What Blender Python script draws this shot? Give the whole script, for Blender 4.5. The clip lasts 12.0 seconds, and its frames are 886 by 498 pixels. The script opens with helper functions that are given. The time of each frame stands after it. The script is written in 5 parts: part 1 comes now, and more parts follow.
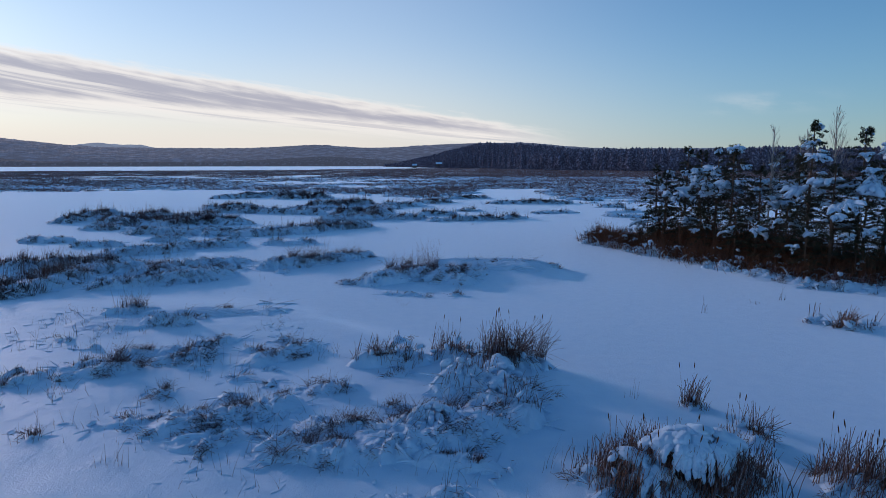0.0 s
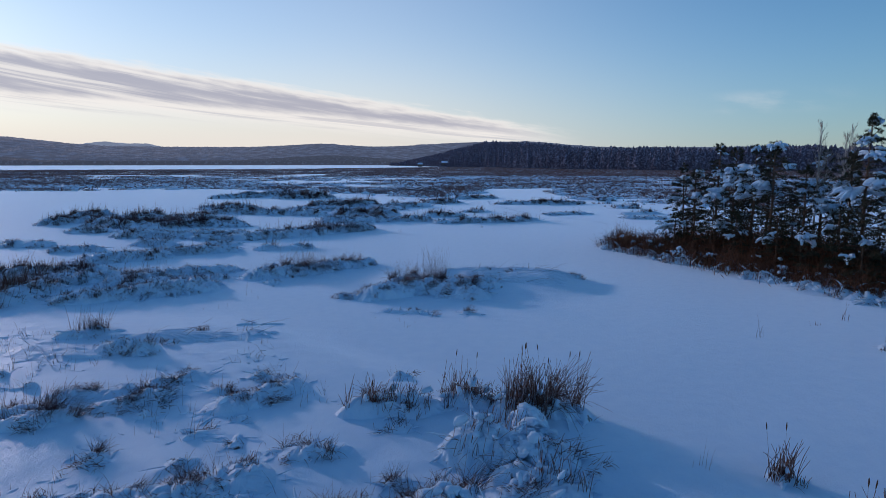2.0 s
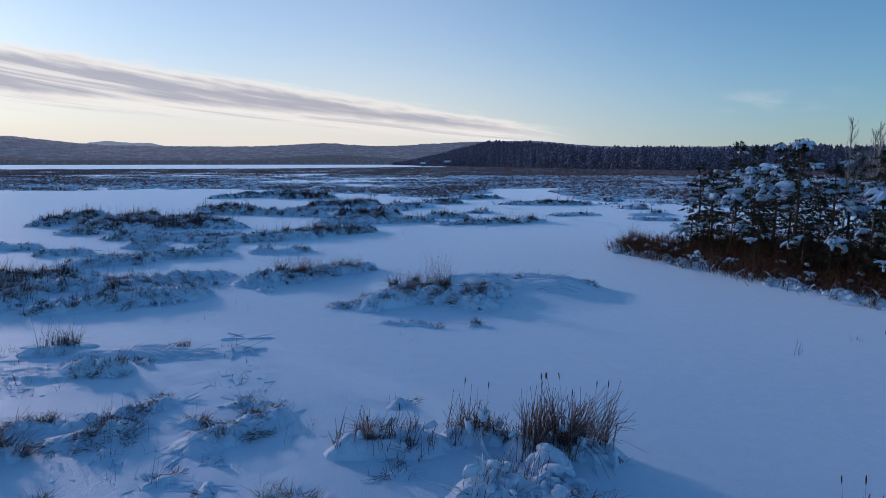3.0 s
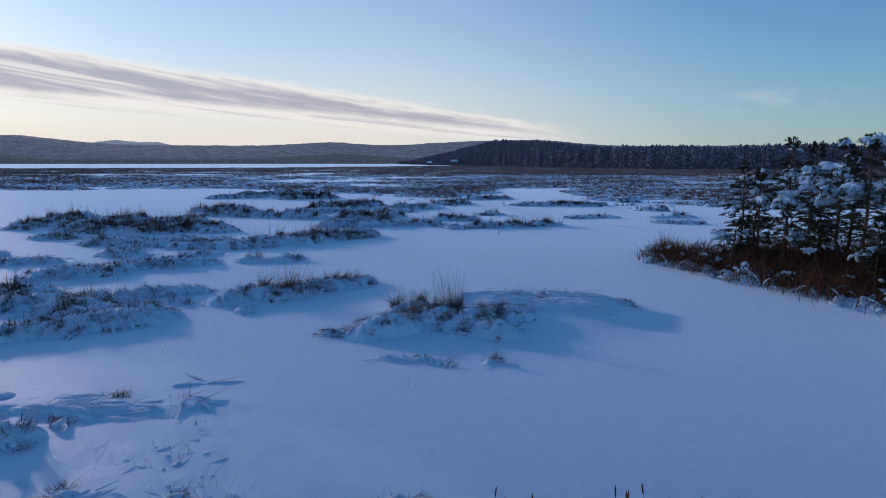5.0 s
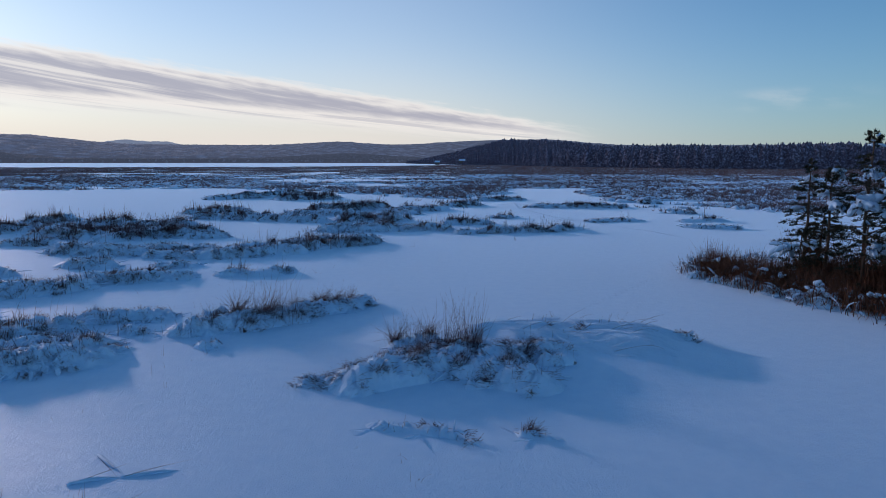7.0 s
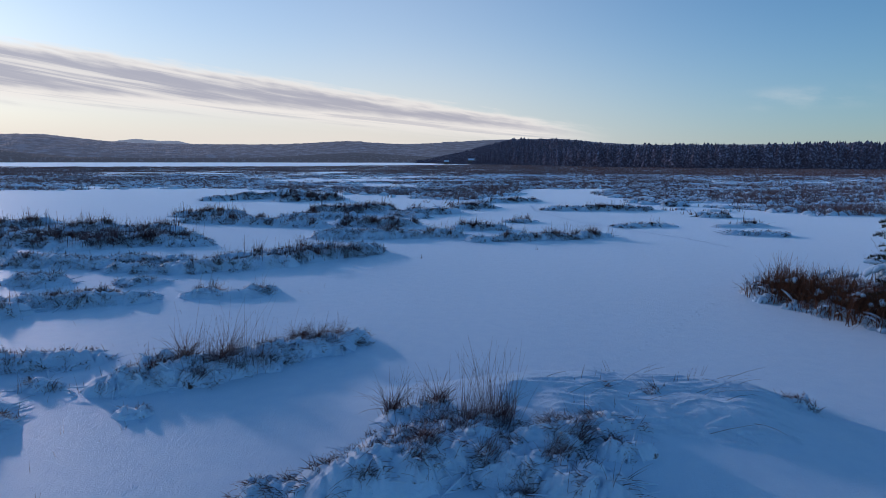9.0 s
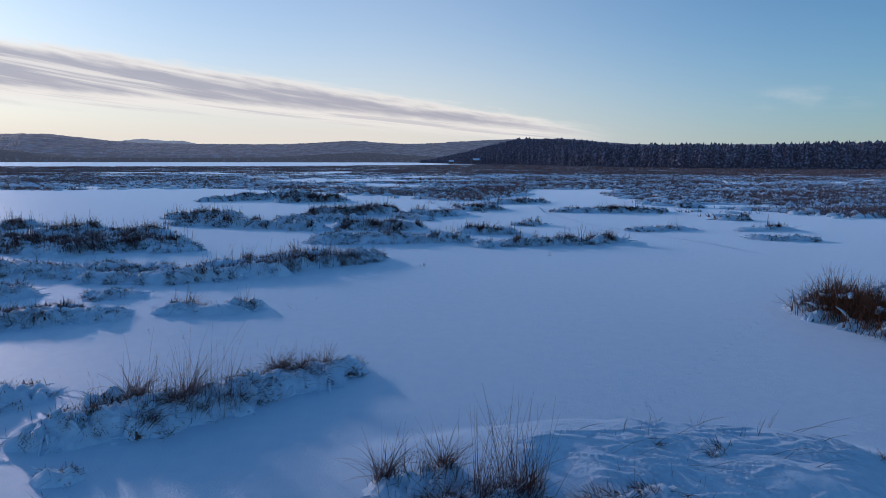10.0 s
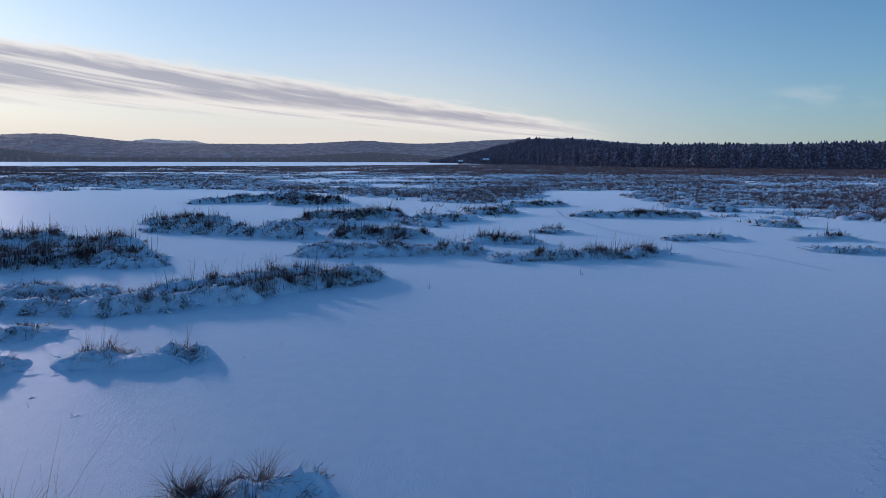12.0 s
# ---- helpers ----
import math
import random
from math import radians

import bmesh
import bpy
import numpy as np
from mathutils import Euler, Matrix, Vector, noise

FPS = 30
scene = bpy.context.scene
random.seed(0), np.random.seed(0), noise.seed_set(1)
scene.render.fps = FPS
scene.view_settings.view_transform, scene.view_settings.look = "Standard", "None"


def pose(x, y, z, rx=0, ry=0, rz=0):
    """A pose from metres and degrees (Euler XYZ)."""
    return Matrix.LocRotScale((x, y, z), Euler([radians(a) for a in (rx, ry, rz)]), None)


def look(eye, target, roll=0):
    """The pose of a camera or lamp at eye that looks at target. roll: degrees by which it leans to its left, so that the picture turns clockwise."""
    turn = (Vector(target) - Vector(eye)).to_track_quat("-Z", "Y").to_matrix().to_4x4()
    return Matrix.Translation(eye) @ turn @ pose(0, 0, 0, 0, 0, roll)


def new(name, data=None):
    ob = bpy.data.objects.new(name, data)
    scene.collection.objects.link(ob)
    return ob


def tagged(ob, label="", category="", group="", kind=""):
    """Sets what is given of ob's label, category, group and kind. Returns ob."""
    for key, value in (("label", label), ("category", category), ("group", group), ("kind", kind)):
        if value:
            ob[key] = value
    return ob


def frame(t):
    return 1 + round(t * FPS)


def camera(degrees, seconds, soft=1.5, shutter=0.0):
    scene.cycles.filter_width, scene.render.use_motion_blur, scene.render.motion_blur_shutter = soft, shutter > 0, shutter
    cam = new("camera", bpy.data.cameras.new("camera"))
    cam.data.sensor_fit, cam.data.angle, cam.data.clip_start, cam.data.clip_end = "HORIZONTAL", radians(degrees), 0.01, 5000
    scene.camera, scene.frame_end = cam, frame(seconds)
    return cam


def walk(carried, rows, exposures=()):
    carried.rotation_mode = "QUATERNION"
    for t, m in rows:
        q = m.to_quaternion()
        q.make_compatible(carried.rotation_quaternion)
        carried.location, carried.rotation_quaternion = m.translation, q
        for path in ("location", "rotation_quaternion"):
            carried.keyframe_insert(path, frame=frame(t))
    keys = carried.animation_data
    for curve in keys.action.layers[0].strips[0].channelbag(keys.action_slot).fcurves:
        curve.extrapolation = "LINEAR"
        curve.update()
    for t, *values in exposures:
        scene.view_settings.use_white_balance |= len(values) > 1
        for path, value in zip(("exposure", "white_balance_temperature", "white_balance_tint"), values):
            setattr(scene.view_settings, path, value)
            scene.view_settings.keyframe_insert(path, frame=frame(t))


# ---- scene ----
cam = camera(72.5, 12.0, soft=0.6)
# seconds, eye in metres, turn to the left, pitch and roll in degrees
ROWS = [
    (0.0, 0.342, 0.219, 6.341, 1.207, -8.001, 0.000),
    (0.5, 0.281, 1.104, 6.342, 1.342, -8.029, 0.006),
    (1.0, 0.220, 2.023, 6.341, 1.472, -8.055, 0.012),
    (1.5, 0.156, 2.977, 6.337, 1.600, -8.081, 0.018),
    (2.0, 0.089, 3.967, 6.332, 1.728, -8.105, 0.024),
    (2.5, 0.020, 4.993, 6.324, 1.858, -8.128, 0.030),
    (3.0, -0.054, 6.055, 6.315, 1.992, -8.150, 0.036),
    (5.0, -0.401, 10.679, 6.264, 2.592, -8.228, 0.060),
    (5.5, -0.501, 11.930, 6.247, 2.762, -8.244, 0.066),
    (6.0, -0.607, 13.218, 6.230, 2.940, -8.260, 0.072),
    (6.5, -0.719, 14.545, 6.212, 3.127, -8.274, 0.078),
    (7.0, -0.836, 15.909, 6.193, 3.323, -8.287, 0.084),
    (9.0, -1.348, 21.742, 6.110, 4.173, -8.329, 0.108),
    (9.5, -1.484, 23.293, 6.088, 4.396, -8.337, 0.114),
    (10.0, -1.622, 24.880, 6.066, 4.621, -8.343, 0.120),
    (10.5, -1.761, 26.503, 6.043, 4.844, -8.349, 0.126),
    (11.0, -1.900, 28.161, 6.021, 5.064, -8.353, 0.132),
    (11.5, -2.036, 29.853, 5.999, 5.278, -8.356, 0.138),
    (12.0, -2.170, 31.580, 5.977, 5.482, -8.358, 0.144),
]
walk(cam, [(t, pose(x, y, z, 90 + pitch, 0, yaw) @ pose(0, 0, 0, 0, 0, roll)) for t, x, y, z, yaw, pitch, roll in ROWS],
     exposures=[(0.0, 0.01, 5460, 6.5), (12.0, -0.06, 5460, 6.5)])

# ---- light: a low winter sun behind thin cloud, and a clear sky ----
SUN_TURN, SUN_UP = radians(46.0), radians(9.2)      # to the left of +y, above the horizon
world = bpy.data.worlds.new("world")
scene.world = world
world.use_nodes = True
wt = world.node_tree
sky = wt.nodes.new("ShaderNodeTexSky")
sky.sky_type = "NISHITA"
sky.sun_disc = False
sky.sun_elevation = SUN_UP
sky.sun_rotation = -SUN_TURN
sky.altitude = 200
sky.air_density, sky.dust_density, sky.ozone_density = 1.0, 0.2, 3.1
wt.links.new(sky.outputs[0], wt.nodes["Background"].inputs[0])
wt.nodes["Background"].inputs[1].default_value = 0.142
lamp = bpy.data.lights.new("sun", "SUN")
lamp.energy, lamp.angle, lamp.color = 1.35, radians(2.0), (1.0, 0.72, 0.64)
sun = new("sun", lamp)
to_sun = Vector((-math.sin(SUN_TURN) * math.cos(SUN_UP), math.cos(SUN_TURN) * math.cos(SUN_UP), math.sin(SUN_UP)))
sun.matrix_world = look(to_sun * 100, (0, 0, 0))

# ---- materials ----
def material(name, rough=0.7):
    m = bpy.data.materials.new(name)
    m.use_nodes = True
    b = m.node_tree.nodes["Principled BSDF"]
    b.inputs["Roughness"].default_value = rough
    return m, m.node_tree.nodes, m.node_tree.links, b

def noise_node(N, L, scale, detail=4.0, coords="Object", stretch=None):
    c = N.new("ShaderNodeTexCoord")
    n = N.new("ShaderNodeTexNoise")
    n.inputs["Scale"].default_value, n.inputs["Detail"].default_value = scale, detail
    if stretch:
        mp = N.new("ShaderNodeMapping")
        mp.inputs["Scale"].default_value = stretch
        L.new(c.outputs[coords], mp.inputs["Vector"])
        L.new(mp.outputs[0], n.inputs["Vector"])
    else:
        L.new(c.outputs[coords], n.inputs["Vector"])
    return n

def ramp(N, L, source, stops):
    r = N.new("ShaderNodeValToRGB")
    e = r.color_ramp.elements
    while len(e) < len(stops):
        e.new(0.5)
    for s, (p, c) in zip(e, stops):
        s.position, s.color = p, (*c, 1)
    L.new(source, r.inputs[0])
    return r

def bump(N, L, b, source, strength, distance):
    k = N.new("ShaderNodeBump")
    k.inputs["Strength"].default_value, k.inputs["Distance"].default_value = strength, distance
    L.new(source, k.inputs["Height"])
    prior = b.inputs["Normal"].links
    if prior:
        L.new(prior[0].from_socket, k.inputs["Normal"])
    L.new(k.outputs[0], b.inputs["Normal"])

def snow_material(name, grain, drift):
    m, N, L, b = material(name, 0.58)
    fine, coarse = noise_node(N, L, grain, 5), noise_node(N, L, drift, 4)
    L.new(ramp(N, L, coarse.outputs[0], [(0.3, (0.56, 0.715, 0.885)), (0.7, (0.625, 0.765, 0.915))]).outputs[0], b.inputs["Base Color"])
    b.inputs["Specular IOR Level"].default_value = 0.5
    b.inputs["Sheen Weight"].default_value, b.inputs["Sheen Roughness"].default_value = 0.8, 0.45
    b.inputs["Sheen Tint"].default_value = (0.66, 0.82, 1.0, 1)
    bump(N, L, b, coarse.outputs[0], 0.22, 0.06)
    bump(N, L, b, noise_node(N, L, drift * 3.2, 4, stretch=(1.0, 0.55, 1.0)).outputs[0], 0.55, 0.032)
    bump(N, L, b, fine.outputs[0], 0.9, 0.018)
    return m

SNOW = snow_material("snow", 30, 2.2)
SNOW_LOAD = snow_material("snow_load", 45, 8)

def tuft_material():
    """Snow on top of the hummocks, dry sedge where it has slid off their steep sides."""
    m = snow_material("snow_over_sedge", 40, 4)
    N, L = m.node_tree.nodes, m.node_tree.links
    b = N["Principled BSDF"]
    bump(N, L, b, noise_node(N, L, 6.5, 3).outputs[0], 0.6, 0.06)
    snow = b.inputs["Base Color"].links[0].from_socket
    g, sep = N.new("ShaderNodeNewGeometry"), N.new("ShaderNodeSeparateXYZ")
    L.new(g.outputs["Normal"], sep.inputs[0])
    patch, fibre = noise_node(N, L, 3.0, 3), noise_node(N, L, 14, 4, stretch=(1, 1, 0.15))
    add = N.new("ShaderNodeMath")
    add.operation = "MULTIPLY_ADD"
    add.inputs[1].default_value = 0.55
    L.new(patch.outputs[0], add.inputs[0])
    L.new(sep.outputs[2], add.inputs[2])
    speck = noise_node(N, L, 22, 3)
    more = N.new("ShaderNodeMath")
    more.operation = "MULTIPLY_ADD"
    more.inputs[1].default_value = 0.4
    L.new(speck.outputs[0], more.inputs[0])
    L.new(add.outputs[0], more.inputs[2])
    mask = ramp(N, L, more.outputs[0], [(0.0, (1, 1, 1)), (1.0, (0, 0, 0))])
    mask.color_ramp.elements[0].position, mask.color_ramp.elements[1].position = 0.60, 0.67
    half = N.new("ShaderNodeMath")
    half.operation = "MULTIPLY"
    half.inputs[1].default_value = 0.7
    L.new(more.outputs[0], half.inputs[0])
    L.new(half.outputs[0], mask.inputs[0])
    sedge = ramp(N, L, fibre.outputs[0], [(0.3, (0.018, 0.010, 0.010)), (0.7, (0.11, 0.06, 0.045))])
    mix = N.new("ShaderNodeMix")
    mix.data_type = "RGBA"
    L.new(mask.outputs[0], mix.inputs["Factor"])
    L.new(snow, mix.inputs["A"])
    L.new(sedge.outputs[0], mix.inputs["B"])
    L.new(mix.outputs["Result"], b.inputs["Base Color"])
    return m

def stalk_material(name, dark, light, rough=0.75, frost=False):
    m, N, L, b = material(name, rough)
    g = N.new("ShaderNodeNewGeometry")
    n = noise_node(N, L, 9.0, 3)
    mix = N.new("ShaderNodeMath")
    mix.operation = "MULTIPLY_ADD"
    mix.inputs[1].default_value, mix.inputs[2].default_value = 0.5, 0.0
    L.new(g.outputs["Random Per Island"], mix.inputs[0])
    add = N.new("ShaderNodeMath")
    add.operation = "MULTIPLY_ADD"
    add.inputs[1].default_value = 0.5
    L.new(n.outputs[0], add.inputs[0])
    L.new(mix.outputs[0], add.inputs[2])
    stops = [(0.15, dark), (0.58, light)] + ([(0.67, (0.24, 0.21, 0.24)), (0.80, (0.52, 0.53, 0.59))] if frost else [])
    L.new(ramp(N, L, add.outputs[0], stops).outputs[0], b.inputs["Base Color"])
    b.inputs["Specular IOR Level"].default_value = 0.2
    return m

DRY = stalk_material("dry_sedge", (0.014, 0.008, 0.010), (0.125, 0.066, 0.062), 0.75, True)
REED = stalk_material("dry_reed", (0.016, 0.009, 0.009), (0.20, 0.104, 0.074), 0.75, True)
BRUSH = stalk_material("brush", (0.015, 0.009, 0.008), (0.20, 0.085, 0.046))
HEAD = stalk_material("seed_head", (0.035, 0.018, 0.01), (0.09, 0.045, 0.02), 0.9)
BARK = stalk_material("bark", (0.035, 0.025, 0.02), (0.13, 0.085, 0.06), 0.9)
BIRCH = stalk_material("birch_bark", (0.16, 0.13, 0.11), (0.42, 0.38, 0.34), 0.8)
SNOW_TUFT = tuft_material()
MARSH = stalk_material("marsh_sedge", (0.040, 0.022, 0.024), (0.24, 0.125, 0.105), 0.75, True)
NEEDLES = stalk_material("needles", (0.018, 0.017, 0.012), (0.058, 0.056, 0.032), 0.6)

# ---- geometry tools ----
def hashed(ix, iy, seed):
    h = (ix * 374761393 + iy * 668265263 + seed * 1274126177) & 0xFFFFFFFF
    h = ((h ^ (h >> 13)) * 1274126177) & 0xFFFFFFFF
    return ((h ^ (h >> 16)) & 0xFFFF) / 65535.0

def field(x, y, size, seed=0):
    """Smooth noise from 0 to 1 whose patches are about that many metres across."""
    u, v = np.asarray(x, float) / size, np.asarray(y, float) / size
    iu, iv = np.floor(u).astype(np.int64), np.floor(v).astype(np.int64)
    fu, fv = u - iu, v - iv
    fu, fv = fu * fu * (3 - 2 * fu), fv * fv * (3 - 2 * fv)
    a, b = hashed(iu, iv, seed), hashed(iu + 1, iv, seed)
    c, d = hashed(iu, iv + 1, seed), hashed(iu + 1, iv + 1, seed)
    return (a * (1 - fu) + b * fu) * (1 - fv) + (c * (1 - fu) + d * fu) * fv

def fbm(x, y, size, octaves=3, seed=0):
    total, amp, norm = 0.0, 1.0, 0.0
    for k in range(octaves):
        total = total + amp * field(x, y, size / 2 ** k, seed + 17 * k)
        norm += amp
        amp *= 0.5
    return total / norm

def pillows(x, y, size, seed):
    """Rounded cushions with creases between them, from 0 to 1."""
    u, v = x / size, y / size
    iu, iv = np.floor(u).astype(np.int64), np.floor(v).astype(np.int64)
    best = np.full(np.shape(u), 9.0)
    for a in (-1, 0, 1):
        for b in (-1, 0, 1):
            px, py = iu + a + hashed(iu + a, iv + b, seed), iv + b + hashed(iu + a, iv + b, seed + 7)
            best = np.minimum(best, (u - px) ** 2 + (v - py) ** 2)
    return np.sqrt(np.clip(1 - best / 0.75, 0, 1))

def mesh(name, verts, faces, mat, smooth=True):
    me = bpy.data.meshes.new(name)
    me.from_pydata(np.asarray(verts).tolist(), [], np.asarray(faces).tolist())
    me.materials.append(mat)
    me.polygons.foreach_set("use_smooth", [smooth] * len(me.polygons))
    me.update()
    return me

def part(name, shape, mat, parent, label="", kind="", smooth=True):
    ob = new(name, mesh(name, shape[0], shape[1], mat, smooth))
    ob.parent = parent
    return tagged(ob, label, kind=kind)

def thing(name, x, y, label, category, group="", z=0.0):
    ob = new(name)
    ob.location = (x, y, z)
    ob.empty_display_size = 0.2
    return tagged(ob, label, category, group)

def merged(shapes):
    verts, faces, k = [], [], 0
    for v, f in shapes:
        if len(v):
            verts.append(v)
            faces.append(np.asarray(f) + k)
            k += len(v)
    return np.concatenate(verts), np.concatenate(faces)

def tubes(base, length, az, lean, curl, radius, seg=2, sides=3, profile=None, rng=None, uneven=0.3):
    """Many tapered, curving stems in one shape: lean and curl in radians from upright, az the way they fall."""
    n = len(base)
    s = np.linspace(0, 1, seg + 1)
    th = lean[:, None] + curl[:, None] * (s[None, :-1] + 0.5 / seg)
    out = np.concatenate([np.zeros((n, 1)), np.cumsum(np.sin(th), 1)], 1) * (length / seg)[:, None]
    up = np.concatenate([np.zeros((n, 1)), np.cumsum(np.cos(th), 1)], 1) * (length / seg)[:, None]
    cx, cy = np.cos(az)[:, None], np.sin(az)[:, None]
    mid = np.stack([base[:, :1] + out * cx, base[:, 1:2] + out * cy, base[:, 2:3] + up], 2)
    ends = np.concatenate([th, th[:, -1:]], 1)
    side = np.stack([-cy + 0 * ends, cx + 0 * ends, 0 * ends], 2)
    face = np.stack([np.cos(ends) * cx, np.cos(ends) * cy, -np.sin(ends)], 2)
    prof = (1 - 0.8 * s) if profile is None else profile(s)
    r = radius[:, None, None] * prof[None, :, None]
    if sides == 1:
        # a flat blade
        verts = np.stack([mid - 1.3 * r * side, mid + 1.3 * r * side], 2).reshape(-1, 3)
        i = np.arange(n)[:, None] * (seg + 1) * 2 + np.arange(seg)[None, :] * 2
        return verts, np.stack([i, i + 1, i + 3, i + 2], 2).reshape(-1, 4)
    girth = (lambda: 1.0) if rng is None else (lambda: 1 + uneven * (2 * rng.random((n, seg + 1, 1)) - 1))
    rings = [mid + r * girth() * (math.cos(a) * side + math.sin(a) * face) for a in np.arange(sides) * 2 * math.pi / sides]
    verts = np.stack(rings, 2).reshape(-1, 3)
    i = np.arange(n)[:, None, None] * (seg + 1) * sides + np.arange(seg)[None, :, None] * sides
    k = np.arange(sides)[None, None, :]
    k2 = (k + 1) % sides
    faces = np.stack([i + k, i + k2, i + k2 + sides, i + k + sides], 3).reshape(-1, 4)
    return verts, faces

def roll_lines(base, az, length, radius, lift, surface, rng, seg=6, bend=0.5):
    """Centre lines of soft rolls that lie over a surface, each from its base the way az, swinging to one side as it goes; and their girth."""
    n = len(base)
    s = np.linspace(0, 1, seg + 1)[None, :]
    turn = az[:, None] + bend * (2 * rng.random((n, 1)) - 1) * s + 0.25 * (rng.random((n, seg + 1)) - 0.5)
    step = (length / seg)[:, None]
    x = base[:, :1] + np.cumsum(np.cos(turn) * step, 1) - np.cos(turn[:, :1]) * step
    y = base[:, 1:2] + np.cumsum(np.sin(turn) * step, 1) - np.sin(turn[:, :1]) * step
    z = surface(x, y) + lift[:, None] * np.sin(math.pi * np.clip(0.25 + 0.75 * s, 0, 1)) - 0.012
    r = radius[:, None] * (0.2 + 0.9 * np.sin(np.clip(0.10 + 0.86 * s, 0, 1) * math.pi) ** 0.7)
    return np.stack([x, y, z], 2), r, turn

def draped(mid, r, turn, rng, sides=6, uneven=0.22):
    n, seg = len(mid), mid.shape[1] - 1
    r = r[:, :, None]
    side = np.stack([-np.sin(turn), np.cos(turn), 0 * turn], 2)
    up = np.array([0, 0, 1.0])
    rings = [mid + r * (1 + uneven * (2 * rng.random((n, seg + 1, 1)) - 1)) * (math.cos(a) * side + 0.8 * math.sin(a) * up) for a in np.arange(sides) * 2 * math.pi / sides]
    verts = np.stack(rings, 2).reshape(-1, 3)
    i = np.arange(n)[:, None, None] * (seg + 1) * sides + np.arange(seg)[None, :, None] * sides
    k = np.arange(sides)[None, None, :]
    k2 = (k + 1) % sides
    return verts, np.stack([i + k, i + k2, i + k2 + sides, i + k + sides], 3).reshape(-1, 4)

def swell(verts, mid, r, high):
    """Raises a sheet over the rolls that lie under it, with creases between them."""
    fine = np.linspace(0, mid.shape[1] - 1, 2 * mid.shape[1])
    lo = np.minimum(fine.astype(int), mid.shape[1] - 2)
    f = (fine - lo)[None, :]
    px = (mid[:, lo, 0] * (1 - f) + mid[:, lo + 1, 0] * f).ravel()
    py = (mid[:, lo, 1] * (1 - f) + mid[:, lo + 1, 1] * f).ravel()
    pr = (r[:, lo] * (1 - f) + r[:, lo + 1] * f).ravel()
    out = verts.copy()
    for a in range(0, len(verts), 1500):
        v = verts[a:a + 1500]
        near = (px > v[:, 0].min() - 0.3) & (px < v[:, 0].max() + 0.3) & (py > v[:, 1].min() - 0.3) & (py < v[:, 1].max() + 0.3)
        if near.any():
            d = ((v[:, :1] - px[near]) ** 2 + (v[:, 1:2] - py[near]) ** 2) / (1.7 * pr[near]) ** 2
            out[a:a + 1500, 2] += high * (pr[near] * np.sqrt(np.clip(1 - d, 0, 1))).max(1)
    return out

def slivers(base, tip, width, turn):
    """One thin pointed blade from each base to its tip."""
    arm = np.stack([np.cos(turn) * width, np.sin(turn) * width, 0 * width], 1)
    n = len(base)
    return np.stack([base - arm, base + arm, tip], 1).reshape(-1, 3), np.arange(3 * n).reshape(-1, 3)

def unit_ball(subdivisions):
    bm = bmesh.new()
    bmesh.ops.create_icosphere(bm, subdivisions=subdivisions, radius=1.0)
    v = np.array([p.co[:] for p in bm.verts])
    f = np.array([[p.index for p in q.verts] for q in bm.faces])
    bm.free()
    return v, f

BALL2, BALL1 = unit_ball(2), unit_ball(1)

def pads(centre, size, az, tilt, rng, ball=BALL2, rough=0.28):
    """Lumps of snow: centre (n, 3), size (n, 3), turned to az and tipped down by tilt."""
    v, f = ball
    n = len(centre)
    k = 1 + rough * (rng.random((n, len(v))) - 0.5) * 2
    p = v[None] * k[:, :, None] * size[:, None, :]
    ca, sa, ct, st = np.cos(az)[:, None], np.sin(az)[:, None], np.cos(tilt)[:, None], np.sin(tilt)[:, None]
    x, z = p[..., 0] * ct + p[..., 2] * st, -p[..., 0] * st + p[..., 2] * ct
    q = np.stack([x * ca - p[..., 1] * sa, x * sa + p[..., 1] * ca, z], 2) + centre[:, None]
    return q.reshape(-1, 3), (f[None] + np.arange(n)[:, None, None] * len(v)).reshape(-1, 3)

# ---- ground: one sheet of snow over ice, marsh and lake ----
def ground_z(x, y):
    x, y = np.asarray(x, float), np.asarray(y, float)
    bank_x = np.interp(y, [8, 14, 18, 20, 24, 28], [10.0, 8.5, 5.0, 2.0, -3.0, -6.0])
    left = np.clip((bank_x - x) / 3.5, 0, 1) * np.clip((29 - y) / 4, 0, 1)
    left = left * left * (3 - 2 * left)
    # a broad drift with its crest at the back
    crest = 37.7 - 0.03 * (x - 2.0) ** 2 + 0.5 * (field(x, y, 2.5, 21) - 0.5)
    front, back = np.clip((y - 31.0) / np.maximum(crest - 31.6, 0.5), 0, 1), np.clip((crest + 0.75 - y) / 0.9, 0, 1)
    sides = np.clip((x + 5.0) / 6.0, 0, 1) ** 0.7 * np.clip((7.4 - x) / 3.0, 0, 1)
    drift = front * front * (3 - 2 * front) * back * back * (3 - 2 * back) * sides * sides * (3 - 2 * sides)
    drift = drift * (0.50 + 0.16 * (fbm(x, y * 0.8, 2.6, 2, 31) - 0.5) + 0.05 * (pillows(x + 0.5 * y + 0.5 * field(x, y, 0.7, 34), 0.4 * y, 0.6, 33) - 0.5))
    soft = 0.05 * (fbm(x, y, 6.0, 2, 3) - 0.5) + drift + 0.25 * left
    rough = left * (0.10 * (fbm(x, y, 3.2, 2, 5) - 0.45) + 0.035 * (fbm(0.6 * x, y, 0.6, 2, 8) - 0.5) + 0.03 * np.clip(pillows(0.5 * x, y, 0.45, 12) * 1.6 - 0.8 + 0.6 * (field(x, y, 2.0, 6) - 0.5), 0, 1))
    fade = np.clip((160 - y) / 60, 0, 1)
    return (soft + rough) * fade

